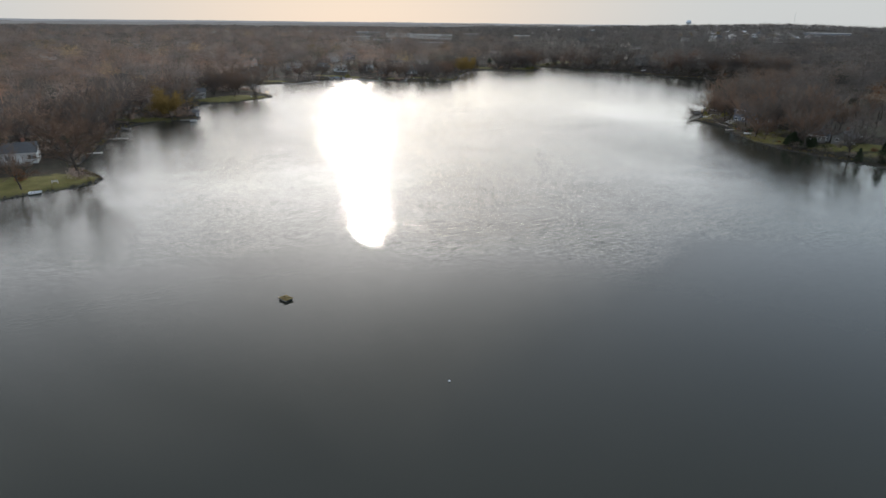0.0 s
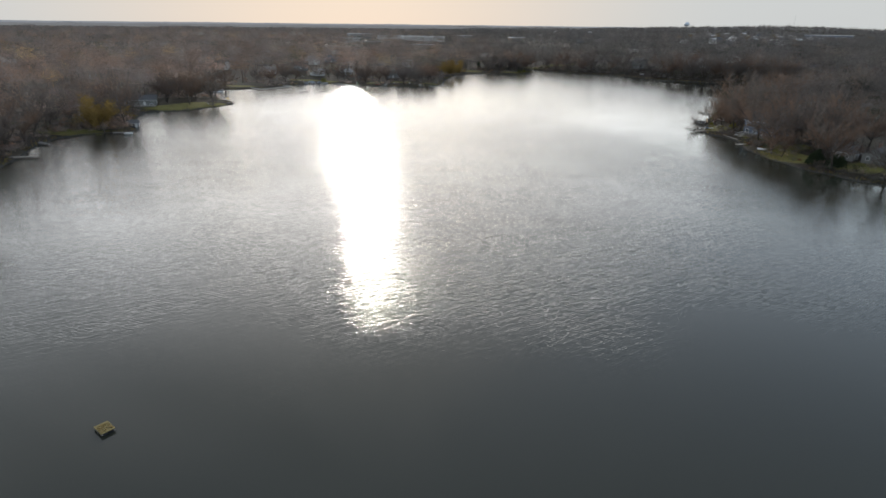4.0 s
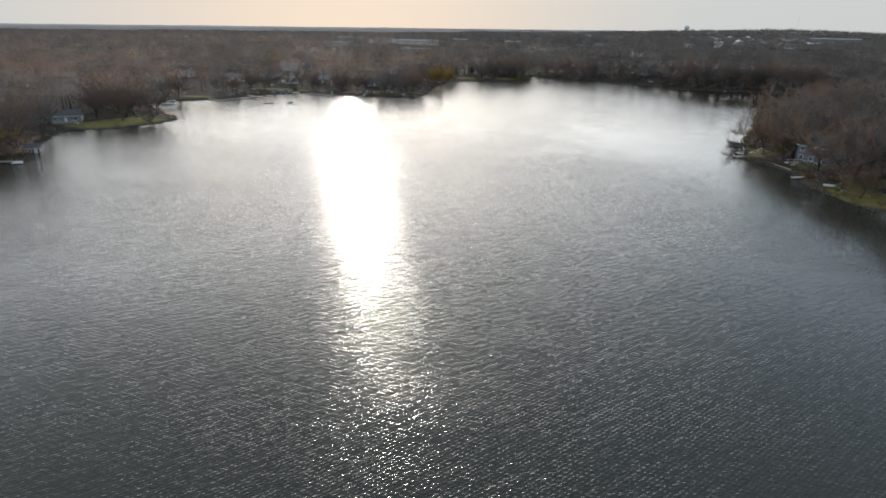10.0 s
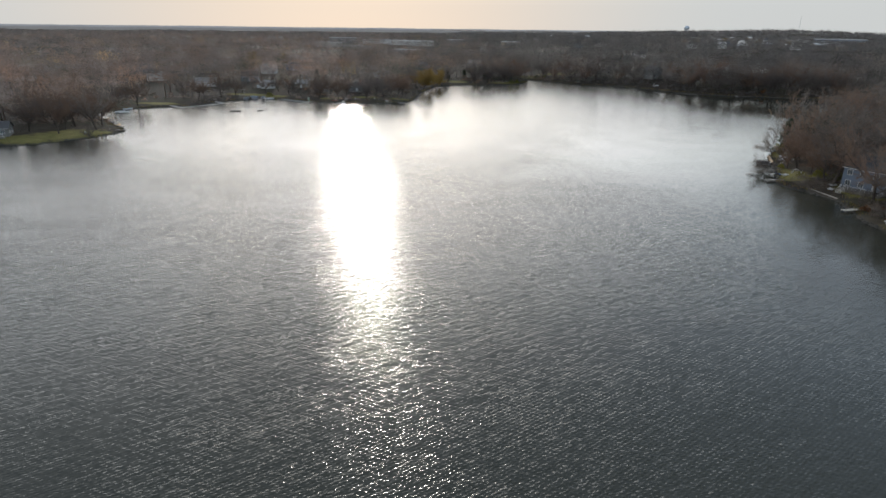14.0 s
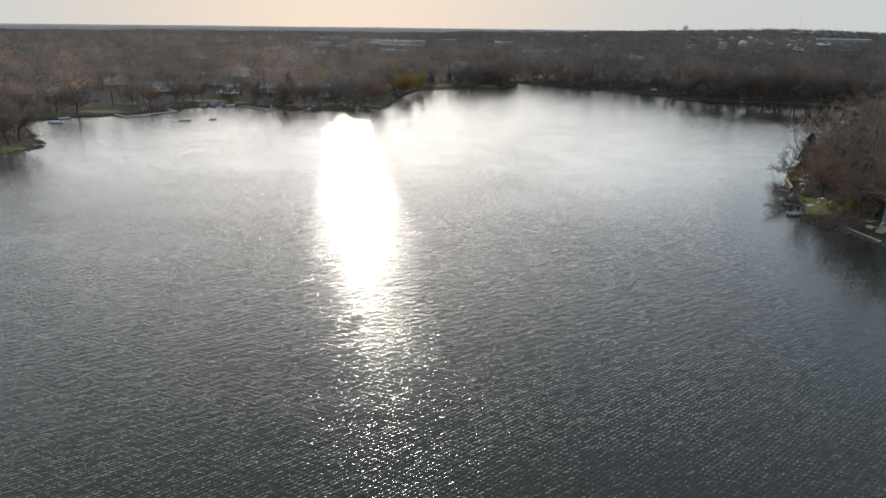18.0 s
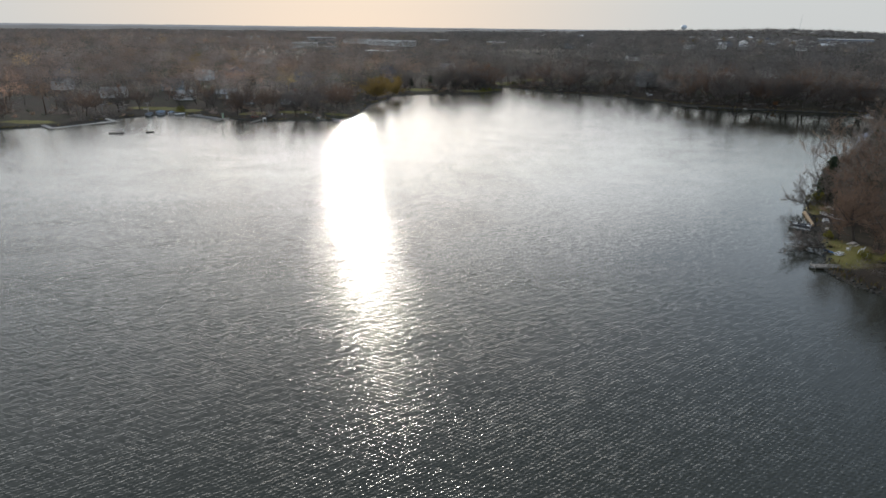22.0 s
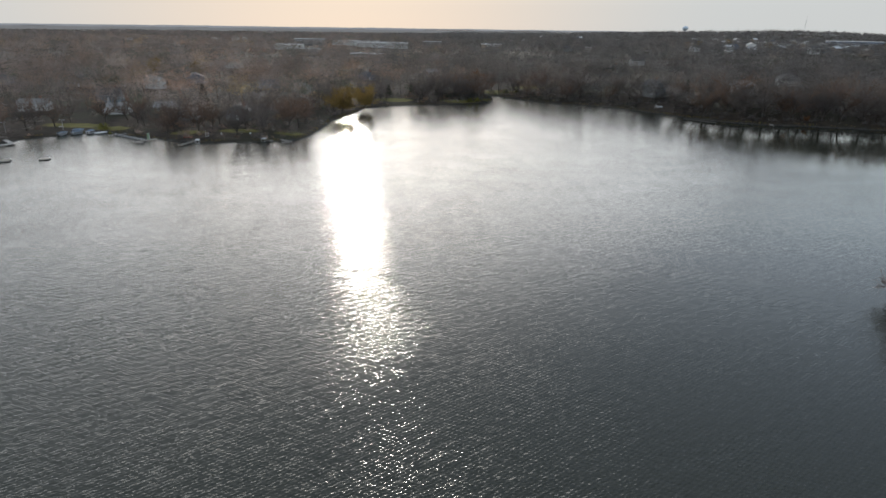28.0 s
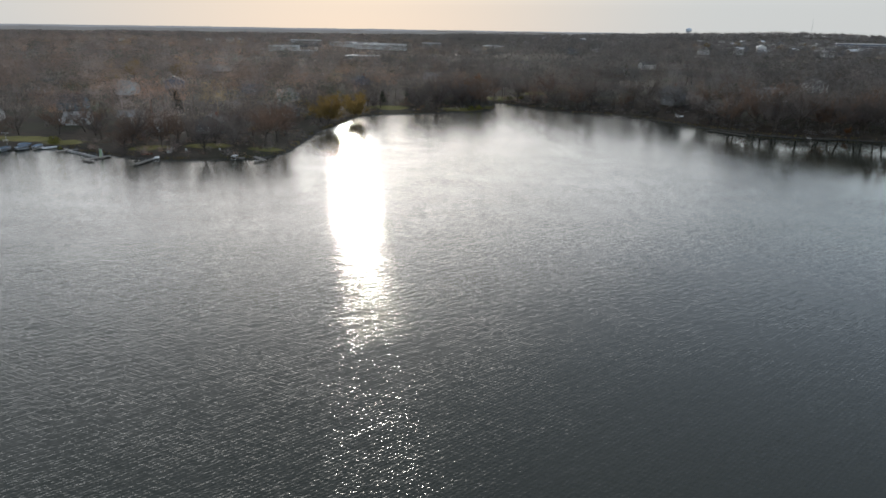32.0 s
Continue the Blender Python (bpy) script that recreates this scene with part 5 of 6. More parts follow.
dock(-110, 178.5, -104.6, 181.5, 1.5)
dock(-115, 194.5, -106, 197.2, 1.8, M_WOOD_PALE, "pale wooden dock with a cross piece in the lake")
dock(-116.5, 199.6, -110.4, 196.7, 1.4, M_WOOD_PALE, "pale wooden dock meeting another at an angle")
dock(-117, 221.5, -109, 222.9, 1.7)
dock(-124, 248.5, -117.6, 243.6, 1.6)
dock(-106, 268, -99.5, 268.5, 1.8)
dock(-92, 361.8, -86.2, 363.2, 0.9, M_WOOD_PALE, "narrow pale pier off a lawn point")
dock(-101, 373, -97, 374.2, 1.2)
dock(-105, 385, -101, 386, 1.3)
dock(140.4, 248.6, 133.2, 247.5, 1.2, M_WOOD_PALE, "narrow pale dock with a white bench end")
dock(138.5, 277.3, 131.6, 278.2, 1.7, M_WOOD_GREY, "weathered grey wooden dock beside a fallen tree")
dock(-10.4, 459.5, -12.8, 450.2, 1.4)
dock(20.5, 463.5, 25.6, 457.8, 1.3, ell=-3.5)
dock(12.0, 463, 18.2, 460.5, 1.2)
dock(-26.5, 464, -31.7, 456.7, 1.4, ell=4)
dock(-42, 474.5, -47.5, 470.8, 1.5)
dock(31, 497, 26.5, 494, 1.3)
dock(33, 505, 29.5, 502, 1.2)
dock(206, 552, 203, 548, 1.4)
dock(243, 509, 241, 504, 1.2)
dock(147, 203.5, 142.6, 199.4, 1.4)


def swim_dock():
    """The bathing place: docks round a rectangle of water."""
    a, b, c, d = (-100, 444), (-88.6, 432.6), (-72.6, 452.4), (-83, 463)
    dock(*a, *b, 1.6, M_WOOD_PALE, "pale wooden dock round a bathing place", group="bathing place docks")
    dock(*b, *c, 1.8, M_WOOD_PALE, "long pale wooden dock round a bathing place", group="bathing place docks")
    dock(*d, *c, 1.6, M_WOOD_PALE, "pale wooden dock round a bathing place", group="bathing place docks")


swim_dock()


def raft(x, y, turn, w, d, mat, label, posts=True):
    ob = empty("swim_raft", pose(x, y, 0, 0, 0, turn), label, "raft")
    n = max(6, int(w / 0.24))
    for i in range(n):
        part("plank", boxes(((i + 0.5) * w / n - w / 2, 0, 0.36 + 0.012 * (i % 3), w / n - 0.03, d, 0.06), bevel=0.008), mat, ob)
    for e in (-1, 1):
        part("beam", boxes((0, e * (d / 2 - 0.12), 0.24, w, 0.14, 0.18)), M_WOOD_GREY, ob)
        part("float", boxes((0, e * (d / 2 - 0.45), 0.06, w * 0.92, 0.55, 0.34), bevel=0.06), M_RUBBER, ob)
    if posts:
        part("ladder", rods(((w / 2 + 0.05, -0.25, -0.5), (w / 2 + 0.05, -0.25, 1.1), 0.03), ((w / 2 + 0.05, 0.25, -0.5), (w / 2 + 0.05, 0.25, 1.1), 0.03),
                            ((w / 2 + 0.05, -0.25, 0.75), (w / 2 + 0.05, 0.25, 0.75), 0.025), ((w / 2 + 0.05, -0.25, 0.1), (w / 2 + 0.05, 0.25, 0.1), 0.025)), M_ALU, ob)
    return ob


old_raft = raft(-21.5, 82.8, -42, 2.0, 1.5, M_MOSS, "old mossy wooden raft floating on open water", False)
part("leaf_litter", boxes(*[(random.Random(i).uniform(-0.8, 0.7), random.Random(i + 50).uniform(-0.6, 0.6), 0.42, 0.22, 0.14, 0.04, Matrix.Rotation(i, 4, "Z")) for i in range(26)]), M_LEAF_OCHRE, old_raft)
raft(-59.3, 424.2, 18, 5.2, 3.4, M_WOOD_GREY, "broad grey swimming raft off the bathing place")
raft(-47.5, 427, 14, 3.0, 2.2, M_WOOD_GREY, "small dark swimming raft off the bathing place")


def buoy(x, y):
    ob = empty("buoy", pose(x, y, 0), "small white marker buoy with a dark top", "buoy")

    def ring(r, z):
        return [(r * math.cos(6.2832 * i / 12), r * math.sin(6.2832 * i / 12), z) for i in range(12)]
    part("float", lofted([ring(0.05, -0.3), ring(0.12, -0.15), ring(0.14, 0.1), ring(0.10, 0.2), ring(0.05, 0.26)]), M_HULL_WHITE, ob)
    part("cap", lofted([ring(0.06, 0.25), ring(0.07, 0.29), ring(0.03, 0.33)]), M_RUBBER, ob)


buoy(4.3, 58.3)

# ---------------------------------------------------------------- boats


def hull_mesh(L, W, H, rocker=0.12):
    rings = []
    for i in range(9):
        s = i / 8
        half = W / 2 * (1 - max(0, (s - 0.45) / 0.55) ** 2.2) * (0.85 + 0.15 * min(1, s * 4)) + 0.01
        sheer = H + 0.18 * s * s
        keel = rocker * max(0, s - 0.6) * 2.2
        x = s * L - L / 2
        rings.append([(x, -half, sheer), (x, -half * 0.92, keel + H * 0.42), (x, -half * 0.5, keel + 0.04), (x, 0, keel), (x, half * 0.5, keel + 0.04), (x, half * 0.92, keel + H * 0.42), (x, half, sheer),
                      (x, half * 0.88, sheer), (x, half * 0.5, keel + 0.12), (x, -half * 0.5, keel + 0.12), (x, -half * 0.88, sheer)])
    return lofted(rings)


def rowboat(x, y, turn, L=4.2, upturned=False, mat=M_HULL_WHITE, label="white upturned rowing boat lying on the bank", z=None, group=""):
    base = on_ground(x, y, turn) if z is None else pose(x, y, z, 0, 0, turn)
    ob = empty("rowing_boat", base @ (pose(0, 0, 0.72, 180, 0, 0) if upturned else Matrix.Identity(4)), label, "boat", group)
    part("hull", hull_mesh(L, 1.5, 0.55), mat, ob)
    for u in (-0.25, 0.12):
        part("seat", boxes((u * L, 0, 0.40, 0.28, 1.15, 0.05)), M_WOOD_GREY, ob)
    part("rub_rail", boxes((-0.06 * L, -0.74, 0.56, L * 0.75, 0.05, 0.06), (-0.06 * L, 0.74, 0.56, L * 0.75, 0.05, 0.06)), M_ALU, ob)
    return ob


def canoe(x, y, turn, mat, label):
    ob = empty("canoe", on_ground(x, y, turn, 0.06) @ Matrix.Scale(0.68, 4), label, "canoe")
    rings = []
    for i in range(11):
        s = i / 5 - 1
        half = 0.43 * (1 - abs(s) ** 2.4) + 0.02
        top = 0.38 + 0.22 * s * s
        rings.append([(s * 2.4, -half, top), (s * 2.4, -half * 0.8, 0.08 + 0.1 * s * s), (s * 2.4, 0, 0.02 + 0.12 * s * s), (s * 2.4, half * 0.8, 0.08 + 0.1 * s * s), (s * 2.4, half, top), (s * 2.4, half * 0.85, top), (s * 2.4, 0, 0.12 + 0.12 * s * s), (s * 2.4, -half * 0.85, top)])
    part("hull", lofted(rings), mat, ob)
    for u in (-1.1, 1.0):
        part("seat", boxes((u, 0, 0.30, 0.25, 0.62, 0.03)), M_WOOD_TAN, ob)


def pontoon_boat(x, y, turn, cover, label, z=0.0, group=""):
    ob = empty("pontoon_boat", pose(x, y, z, 0, 0, turn) @ Matrix.Scale(0.74, 4), label, "boat", group)

    def tube(cy):
        rings = []
        for i in range(9):
            s = i / 8
            r = 0.32 * min(1, 0.25 + s * 6, 0.15 + (1 - s) * 4)
            rings.append([(s * 6 - 3, cy + r * math.cos(6.2832 * k / 10), 0.12 + r * math.sin(6.2832 * k / 10)) for k in range(10)])
        return lofted(rings)
    for e in (-1, 1):
        part("pontoon", tube(e * 0.85), M_ALU, ob)
    part("deck", boxes((0, 0, 0.52, 5.8, 2.4, 0.12), bevel=0.03), M_HULL_DARK, ob)
    for e in (-1, 1):
        part("side_panel", boxes((-0.1, e * 1.15, 0.92, 5.2, 0.05, 0.62), bevel=0.015), M_HULL_DARK if cover is None else M_SIDING_GREY, ob)
        part("rail", rods(((-2.7, e * 1.15, 1.28), (2.5, e * 1.15, 1.28), 0.03)), M_ALU, ob)
    for u, e in ((-2.1, 1), (-2.1, -1), (1.6, 1), (1.6, -1)):
        st = part("seat", boxes((u, e * 0.72, 0.80, 1.2, 0.65, 0.42), (u - 0.55, e * 0.72, 1.1, 0.16, 0.65, 0.5), bevel=0.05), M_HULL_WHITE, ob)
    part("console", boxes((-0.4, 0.6, 1.0, 0.5, 0.7, 0.85), bevel=0.05), M_HULL_DARK, ob)
    part("motor", boxes((-3.15, 0, 0.75, 0.45, 0.4, 0.7), (-3.1, 0, 0.1, 0.2, 0.15, 0.9), bevel=0.05), M_RUBBER, ob)
    if cover:
        rings = []
        for i in range(7):
            s = i / 6
            h = 1.35 + 0.35 * math.sin(s * math.pi)
            rings.append([(s * 5.4 - 2.7, -1.25, 1.15), (s * 5.4 - 2.7, -0.8, h), (s * 5.4 - 2.7, 0, h + 0.18), (s * 5.4 - 2.7, 0.8, h), (s * 5.4 - 2.7, 1.25, 1.15), (s * 5.4 - 2.7, 0, 1.12)])
        part("cover", lofted(rings), cover, ob, "stretched canvas cover")
    else:
        for e in (-1, 1):
            part("top_frame", rods(((0.2, e * 1.1, 1.25), (-0.6, e * 1.1, 2.3), 0.025), ((-1.4, e * 1.1, 1.25), (-0.6, e * 1.1, 2.3), 0.025)), M_ALU, ob)
    return ob


pontoon_boat(144.2, 301.6, 138, None, "dark pontoon boat moored at a timber wall")
rowboat(136.8, 236.0, -25, 3.1, True)
rowboat(152.8, 195.2, -30, 2.6, True, M_WOOD_TAN, label="small tan upturned rowing boat on the lawn's edge")
rowboat(151.8, 304.2, 60, 2.8, True, label="white upturned dinghy on the timber bank")
rowboat(154.8, 308.6, 110, 3.2, False, label="white open rowing boat drawn up on the bank")
rowboat(-99.3, 147.4, 28, 3.0, False, z=0.05, label="white rowing boat moored below the stone bank")
rowboat(-99.6, 266.6, 10, 3.0, False, z=0.05, label="white rowing boat moored by a small dock")
rowboat(207.2, 553.8, 40, 3.6, True, label="white upturned boat on the wooded bank")
rowboat(142.6, 244.4, 60, 2.6, True, M_WOOD_TAN, "tan upturned rowing boat among dry shrubs")
canoe(139.9, 284.8, 115, M_PLASTIC_BLUE, "bright blue canoe lying on the bank")
canoe(-14.5, 464.3, 15, M_RED, "red canoe lying by the dock")
canoe(144.6, 281.5, 40, M_HULL_WHITE, "white canoe lying on the lawn")
for x, y, turn in [(-66.0, 473.2, 76), (-61.6, 475.6, 64), (-57.4, 477.6, 88), (-63.4, 480.4, 20)]:
    pontoon_boat(x, y, turn, M_CANVAS_BLUE, "pontoon boat under a blue canvas cover by the beach", 0.25, "boats at the beach")
for x, y, turn in [(-53.4, 477.6, 35), (-112.4, 417.6, 30), (-113.5, 428.2, 35), (-109.8, 416.2, 25)]:
    rowboat(x, y, turn, 4.6, False, M_HULL_WHITE, "white motor boat hull by the shore", 0.05, "boats at the beach")


def boat_lift(x, y, turn):
    ob = empty("boat_lift", pose(x, y, 0, 0, 0, turn) @ Matrix.Scale(0.7, 4), "white canopied boat lift standing in shallow water", "boat lift")
    for u in (-1.4, 1.4):
        for e in (-1, 1):
            part("post", rods(((u, e, -1.2), (u, e, 1.9), 0.06)), M_ALU, ob)
    rings = [[(s * 4 - 2, -1.15, 1.8), (s * 4 - 2, -0.7, 2.15), (s * 4 - 2, 0.7, 2.15), (s * 4 - 2, 1.15, 1.8), (s * 4 - 2, 0, 1.95)] for s in (0, 0.5, 1)]
    part("canopy", lofted(rings), M_SIDING_WHITE, ob)
    part("cradle", boxes((0, -0.5, 0.3, 3.0, 0.12, 0.12), (0, 0.5, 0.3, 3.0, 0.12, 0.12)), M_ALU, ob)


boat_lift(-8.6, 456.8, 100)
boat_lift(15.2, 460.4, 80)

# ---------------------------------------------------------------- banks, walls and small things


def wall_along(x0, y0, x1, y1, height, thick, mat, label, logs=4):
    """A retaining wall of stacked courses with posts, along the water."""
    L = math.hypot(x1 - x0, y1 - y0)
    ob = empty("retaining_wall", pose(x0, y0, 0, 0, 0, math.degrees(math.atan2(y1 - y0, x1 - x0))), label, "wall")
    hh = (height + 0.8) / logs
    for k in range(logs):
        part("course", boxes((L / 2, 0.03 * (k % 2), -0.8 + hh * (k + 0.5), L, thick, hh - 0.02), bevel=0.02), mat, ob)
    for k in range(int(L / 2.2) + 1):
        part("post", boxes((k * L / int(L / 2.2), -thick * 0.7, -0.2, 0.18, 0.18, height + 0.5), bevel=0.02), mat, ob)


wall_along(152.2, 312.6, 147.6, 302.2, 0.7, 0.4, M_WOOD_TAN, "tan timber wall holding the bank beside the lake")
wall_along(-45.8, 473.4, -29.7, 461.6, 0.7, 0.4, M_CONCRETE, "grey concrete wall along the shore")
wall_along(208.3, 526.5, 218.4, 513.2, 0.6, 0.4, M_STONE, "grey stone wall below the wooded bank")
wall_along(138.0, 268.5, 139.2, 258.0, 0.6, 0.35, M_WOOD_GREY, "weathered timber wall along the bank")
wall_along(136.0, 274.0, 137.8, 268.8, 0.5, 0.35, M_WOOD_GREY, "weathered timber edging along the bank")


def shore_stones():
    """Broken stone along the lake's edge."""
    r = np.random.default_rng(12)
    seg = np.roll(LAKE, -1, 0) - LAKE
    length = np.hypot(seg[:, 0], seg[:, 1])
    shown = (LAKE[:, 1] > 118) & (LAKE[:, 0] < 310)
    prob = np.where(shown, length, 0)
    n = 5200
    k = r.choice(len(LAKE), n, p=prob / prob.sum())
    p = LAKE[k] + seg[k] * r.random((n, 1))
    nrm = np.c_[-seg[k][:, 1], seg[k][:, 0]] / length[k][:, None]
    p = p + nrm * (r.normal(size=(n, 1)) * 0.45)
    d = shore_distance(p[:, 0], p[:, 1])
    z = rise(p[:, 0], p[:, 1], d)
    size = 0.14 + 0.34 * r.random(n) ** 2
    base = np.array([(1, 0, 0), (0, 1, 0), (-1, 0, 0), (0, -1, 0), (0, 0, 0.7), (0, 0, -0.7)], float)
    fc = np.array([(0, 1, 4), (1, 2, 4), (2, 3, 4), (3, 0, 4), (1, 0, 5), (2, 1, 5), (3, 2, 5), (0, 3, 5)])
    v = base[None] * size[:, None, None] * (0.7 + 0.6 * r.random((n, 6, 1)))
    a = r.random(n) * 6.283
    c, s = np.cos(a)[:, None], np.sin(a)[:, None]
    v = np.stack([v[..., 0] * c - v[..., 1] * s, v[..., 0] * s + v[..., 1] * c, v[..., 2]], -1) + np.c_[p, z + 0.08][:, None, :]
    f = (fc[None] + 6 * np.arange(n)[:, None, None]).reshape(-1, 3)
    tagged(new("shore_stones", tri_mesh("shore_stones", v.reshape(-1, 3), f, M_STONE)), "broken grey stones along the water's edge", "stones", kind="stuff")


shore_stones()


def bench(x, y, turn):
    ob = empty("garden_bench", on_ground(x, y, turn), "pale wooden garden bench facing the lake", "bench")
    part("seat", boxes(*[(0, -0.2 + i * 0.14, 0.45, 1.6, 0.12, 0.04) for i in range(4)]), M_WOOD_PALE, ob)
    part("backrest", boxes(*[(0, 0.33, 0.62 + i * 0.14, 1.6, 0.04, 0.11) for i in range(3)]), M_WOOD_PALE, ob)
    for u in (-0.7, 0.7):
        for v in (-0.2, 0.3):
            part("leg", boxes((u, v, 0.22, 0.08, 0.08, 0.45)), M_WOOD_PALE, ob)


def lawn_chair(x, y, turn):
    ob = empty("lawn_chair", on_ground(x, y, turn), "white plastic lawn chair on the grass", "chair", "lawn chairs")
    part("seat", boxes((0, 0, 0.40, 0.56, 0.56, 0.05), bevel=0.015), M_HULL_WHITE, ob)
    part("backrest", boxes((0, 0.30, 0.75, 0.54, 0.05, 0.65, Matrix.Rotation(-0.25, 4, "X")), bevel=0.015), M_HULL_WHITE, ob)
    for u in (-0.24, 0.24):
        for v in (-0.22, 0.22):
            part("leg", boxes((u, v, 0.2, 0.05, 0.05, 0.4)), M_HULL_WHITE, ob)
        part("armrest", boxes((u * 1.1, 0, 0.62, 0.07, 0.5, 0.04)), M_HULL_WHITE, ob)


def table(x, y, turn, label="pale picnic table on the grass"):
    ob = empty("picnic_table", on_ground(x, y, turn), label, "table")
    part("tabletop", boxes(*[(0, -0.32 + i * 0.16, 0.74, 1.8, 0.14, 0.04) for i in range(5)]), M_WOOD_PALE, ob)
    for e in (-1, 1):
        part("bench_board", boxes((0, e * 0.75, 0.44, 1.8, 0.26, 0.04)), M_WOOD_PALE, ob)
        part("leg", boxes((e * 0.65, -0.35, 0.36, 0.08, 0.08, 0.76, Matrix.Rotation(0.45, 4, "X")), (e * 0.65, 0.35, 0.36, 0.08, 0.08, 0.76, Matrix.Rotation(-0.45, 4, "X"))), M_WOOD_PALE, ob)


bench(-98.6, 155.6, 200)
bench(148.0, 298.3, 230)
for x, y, turn in [(144.6, 283.5, 220), (145.8, 284.4, 240), (143.8, 285.5, 200), (-96, 352, 160), (157, 222, 230), (-3, 468.5, 180), (8, 469.5, 170)]:
    lawn_chair(x, y, turn)
table(146.2, 287.6, 30)
table(158.5, 313.0, 60)
table(-119, 339, 10)
table(-72, 484, 20, "pale picnic table at the beach")


def dock_sections(x, y, turn):
    ob = empty("dock_sections", on_ground(x, y, turn) @ Matrix.Scale(0.72, 4), "stacked white dock sections stored on the bank", "dock")
    for k in range(2):
        part("section", boxes((0.2 * k, 0.5 * k, 0.15 + 0.16 * k, 3.4, 0.1, 0.12), (0.2 * k, 0.5 * k + 1.1, 0.15 + 0.16 * k, 3.4, 0.1, 0.12), *[(-1.5 + 0.2 * k + i * 0.6, 0.5 * k + 0.55, 0.17 + 0.16 * k, 0.12, 1.1, 0.06) for i in range(6)]), M_TRIM, ob)


dock_sections(140.8, 283.0, 25)
dock_sections(143.0, 265.5, 40)
dock_sections(145.6, 269.0, 15)
dock_sections(155.8, 305.5, 130)


def steps(x, y, turn, n=7):
    ob = empty("garden_steps", on_ground(x, y, turn), "pale timber steps with a rail up the bank", "steps")
    for i in range(n):
        part("tread", boxes((0, i * 0.3, 0.1 + i * 0.17, 1.2, 0.32, 0.07)), M_WOOD_PALE, ob)
    for e in (-0.62, 0.62):
        part("rail", rods(((e, 0, 0.95), (e, n * 0.3, 0.95 + n * 0.17), 0.035)), M_TRIM, ob)
        for i in range(0, n, 3):
            part("post", rods(((e, i * 0.3, 0), (e, i * 0.3, 0.95 + i * 0.17), 0.035)), M_TRIM, ob)


steps(142.3, 262.6, -65)
steps(205.5, 553, 30)
steps(-8, 466, 5)


def slide(x, y, turn):
    ob = empty("water_slide", pose(x, y, 0.35, 0, 0, turn), "green and white water slide on the shore", "slide")
    for u in (-0.35, 0.35):
        part("rail", rods(((u, 0, 0), (u, 0.4, 2.6), 0.04), ((u, 1.8, 0), (u, 0.7, 2.5), 0.04)), M_TRIM, ob)
    part("chute", boxes((0, 1.9, 1.35, 0.7, 3.0, 0.08, Matrix.Rotation(-0.75, 4, "X")), bevel=0.02), M_GREEN, ob)
    part("rung", rods(*[((-0.35, 0.15 * i, 0.5 * i + 0.3), (0.35, 0.15 * i, 0.5 * i + 0.3), 0.03) for i in range(4)]), M_TRIM, ob)


slide(-29.0, 463.6, 200)


def trailer(x, y, turn, label="white boxy trailer parked behind the beach"):
    ob = empty("trailer", on_ground(x, y, turn), label, "trailer")
    part("body", boxes((0, 0, 1.35, 5.0, 2.1, 1.9), bevel=0.12), M_HULL_WHITE, ob)
    part("drawbar", boxes((3.1, 0, 0.5, 1.3, 0.12, 0.12)), M_ALU, ob)
    for e in (-1, 1):
        wh = part("wheel", rods(((-0.3, e * 1.0, 0.36), (-0.3, e * 1.2, 0.36), 0.36), sides=14), M_RUBBER, ob)
        part("rim", rods(((-0.3, e * 1.19, 0.36), (-0.3, e * 1.23, 0.36), 0.2), sides=10), M_ALU, wh)


trailer(-67.5, 517, 8)
trailer(192, 300, 20, "white boxy trailer parked among bare trees")


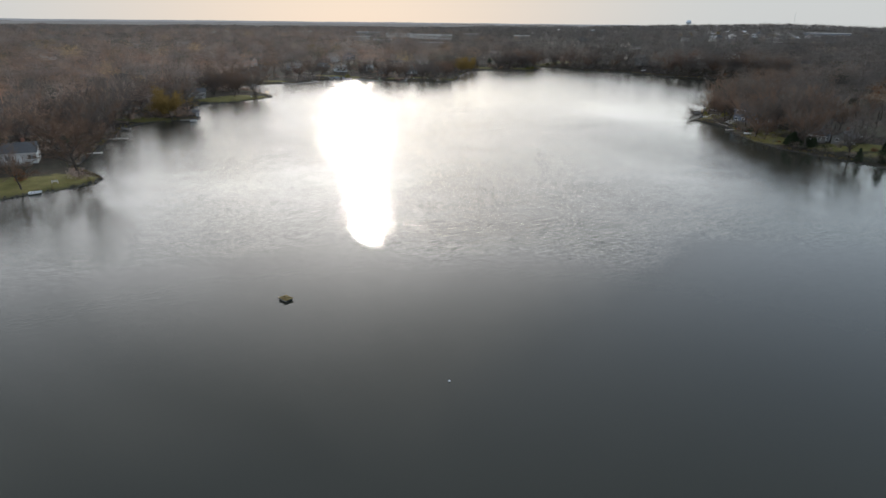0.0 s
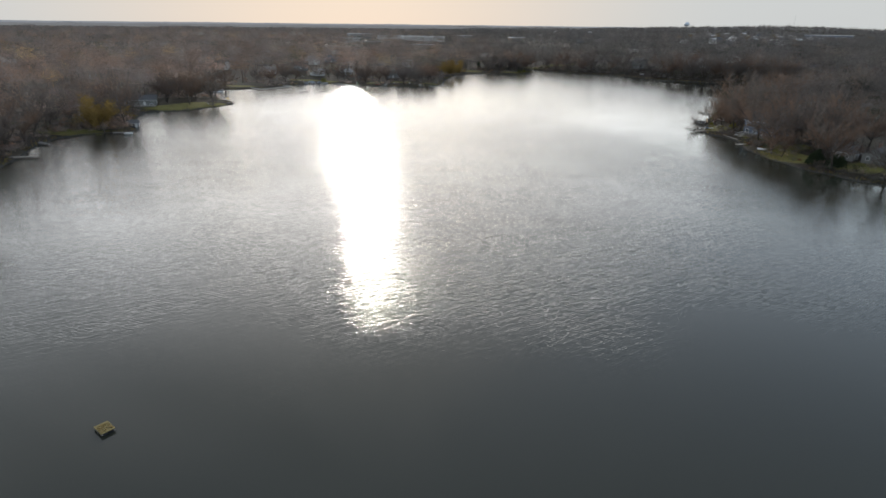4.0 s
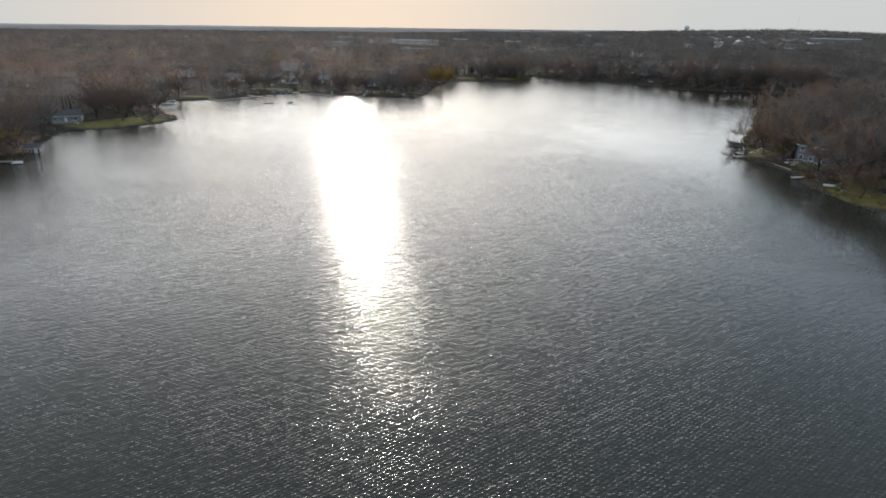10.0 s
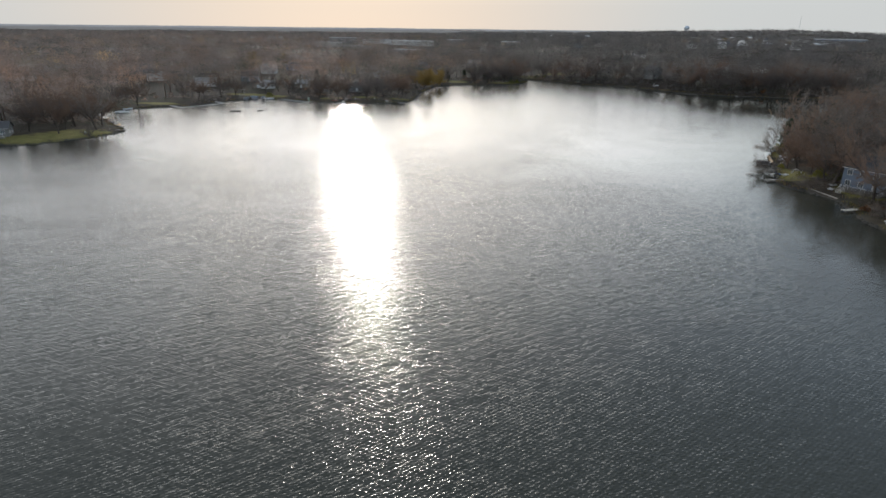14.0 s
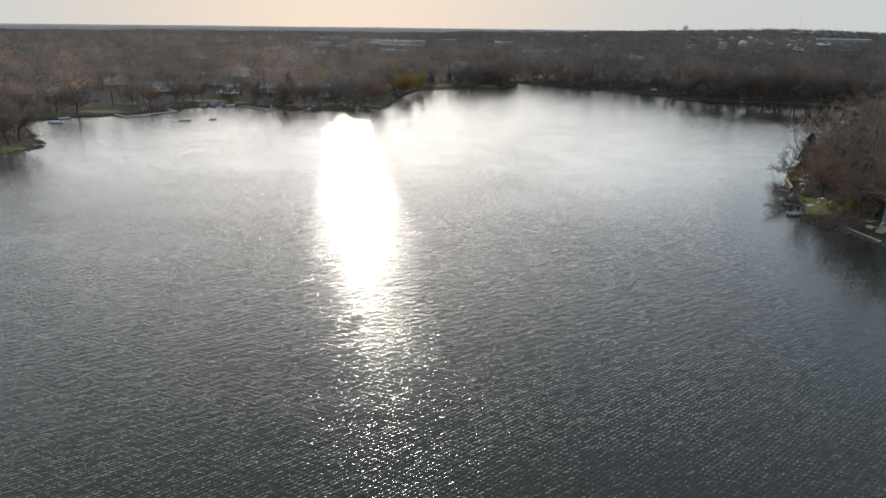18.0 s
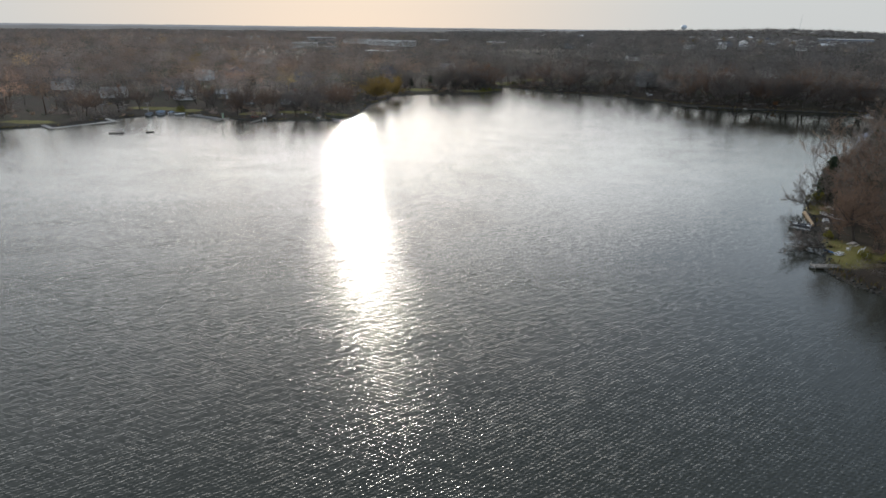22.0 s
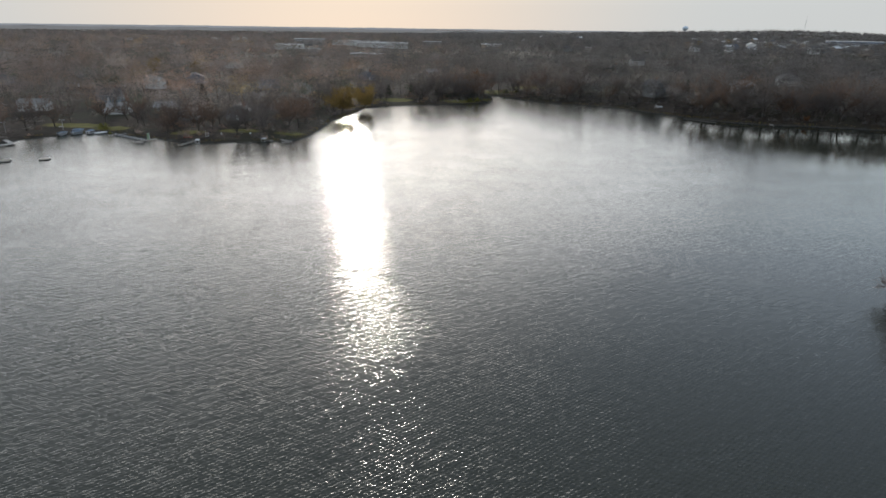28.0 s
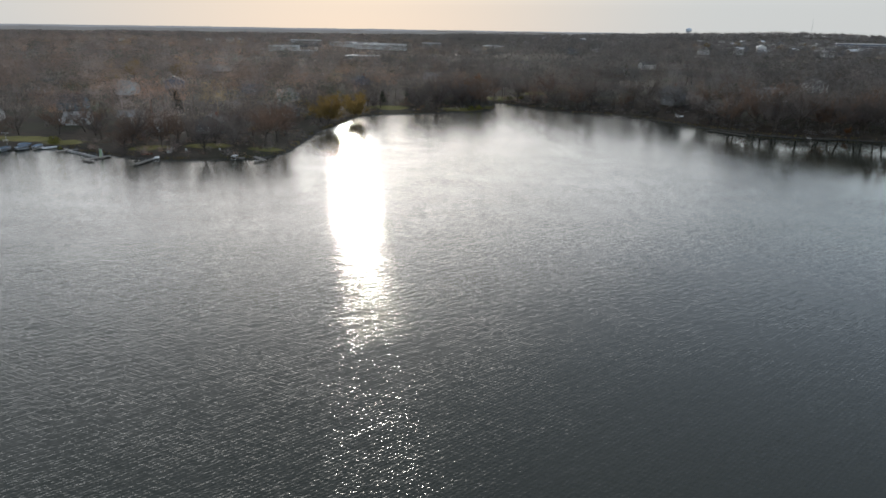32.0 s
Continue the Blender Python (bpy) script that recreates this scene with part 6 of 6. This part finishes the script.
def lamp_post(x, y):
    ob = empty("lamp_post", on_ground(x, y), "white lamp post at the beach", "lamp")
    part("pole", rods(((0, 0, 0), (0, 0, 4.2), 0.06, 0.045)), M_ALU, ob)
    part("arm", rods(((-0.8, 0, 4.2), (0.8, 0, 4.2), 0.04)), M_ALU, ob)
    for e in (-0.85, 0.85):
        part("lamp_head", boxes((e, 0, 4.15, 0.55, 0.3, 0.16), bevel=0.04), M_HULL_WHITE, ob)


lamp_post(-86, 471)
lamp_post(-69, 480)


def grass_tufts():
    """Dry reeds and tall grass in a broken belt along the banks."""
    r = np.random.default_rng(21)
    n = 30000
    seg = np.roll(LAKE, -1, 0) - LAKE
    length = np.hypot(seg[:, 0], seg[:, 1])
    prob = np.where((LAKE[:, 1] > 118) & (LAKE[:, 0] < 310), length, 0)
    k = r.choice(len(LAKE), n, p=prob / prob.sum())
    p = LAKE[k] + seg[k] * r.random((n, 1)) + r.normal(size=(n, 2)) * 1.6
    d = shore_distance(p[:, 0], p[:, 1])
    clump = np.sin(p[:, 0] * 0.31) * np.sin(p[:, 1] * 0.27) + 0.4 * np.sin(p[:, 0] * 0.9 + p[:, 1])
    ok = (d > 0.3) & (d < 5) & (clump > 0.0)
    p, d = p[ok], d[ok]
    n = len(p)
    z = rise(p[:, 0], p[:, 1], d)
    h = 0.25 + 0.55 * r.random(n)
    a = r.random(n) * 6.283
    w = 0.10 + 0.08 * r.random(n)
    b = np.c_[p, z]
    side = np.c_[np.cos(a), np.sin(a), 0 * a] * w[:, None]
    tip = b + np.c_[r.normal(size=(n, 2)) * 0.15, h]
    v = np.stack([b - side, b + side, tip], 1).reshape(-1, 3)
    base = np.array([(0.23, 0.17, 0.06), (0.16, 0.16, 0.04), (0.28, 0.19, 0.09), (0.13, 0.10, 0.05)])
    t = np.repeat(base[r.integers(0, 4, n)], 3, axis=0)
    up = np.tile((0.0, 0.0, 1.0), (len(v), 1))
    tagged(new("bank_grass", tri_mesh("bank_grass", v, np.arange(len(v)).reshape(-1, 3), M_WOODS, t, up)), "dry yellow-brown grass and reeds along the banks", "grass", kind="stuff")


grass_tufts()
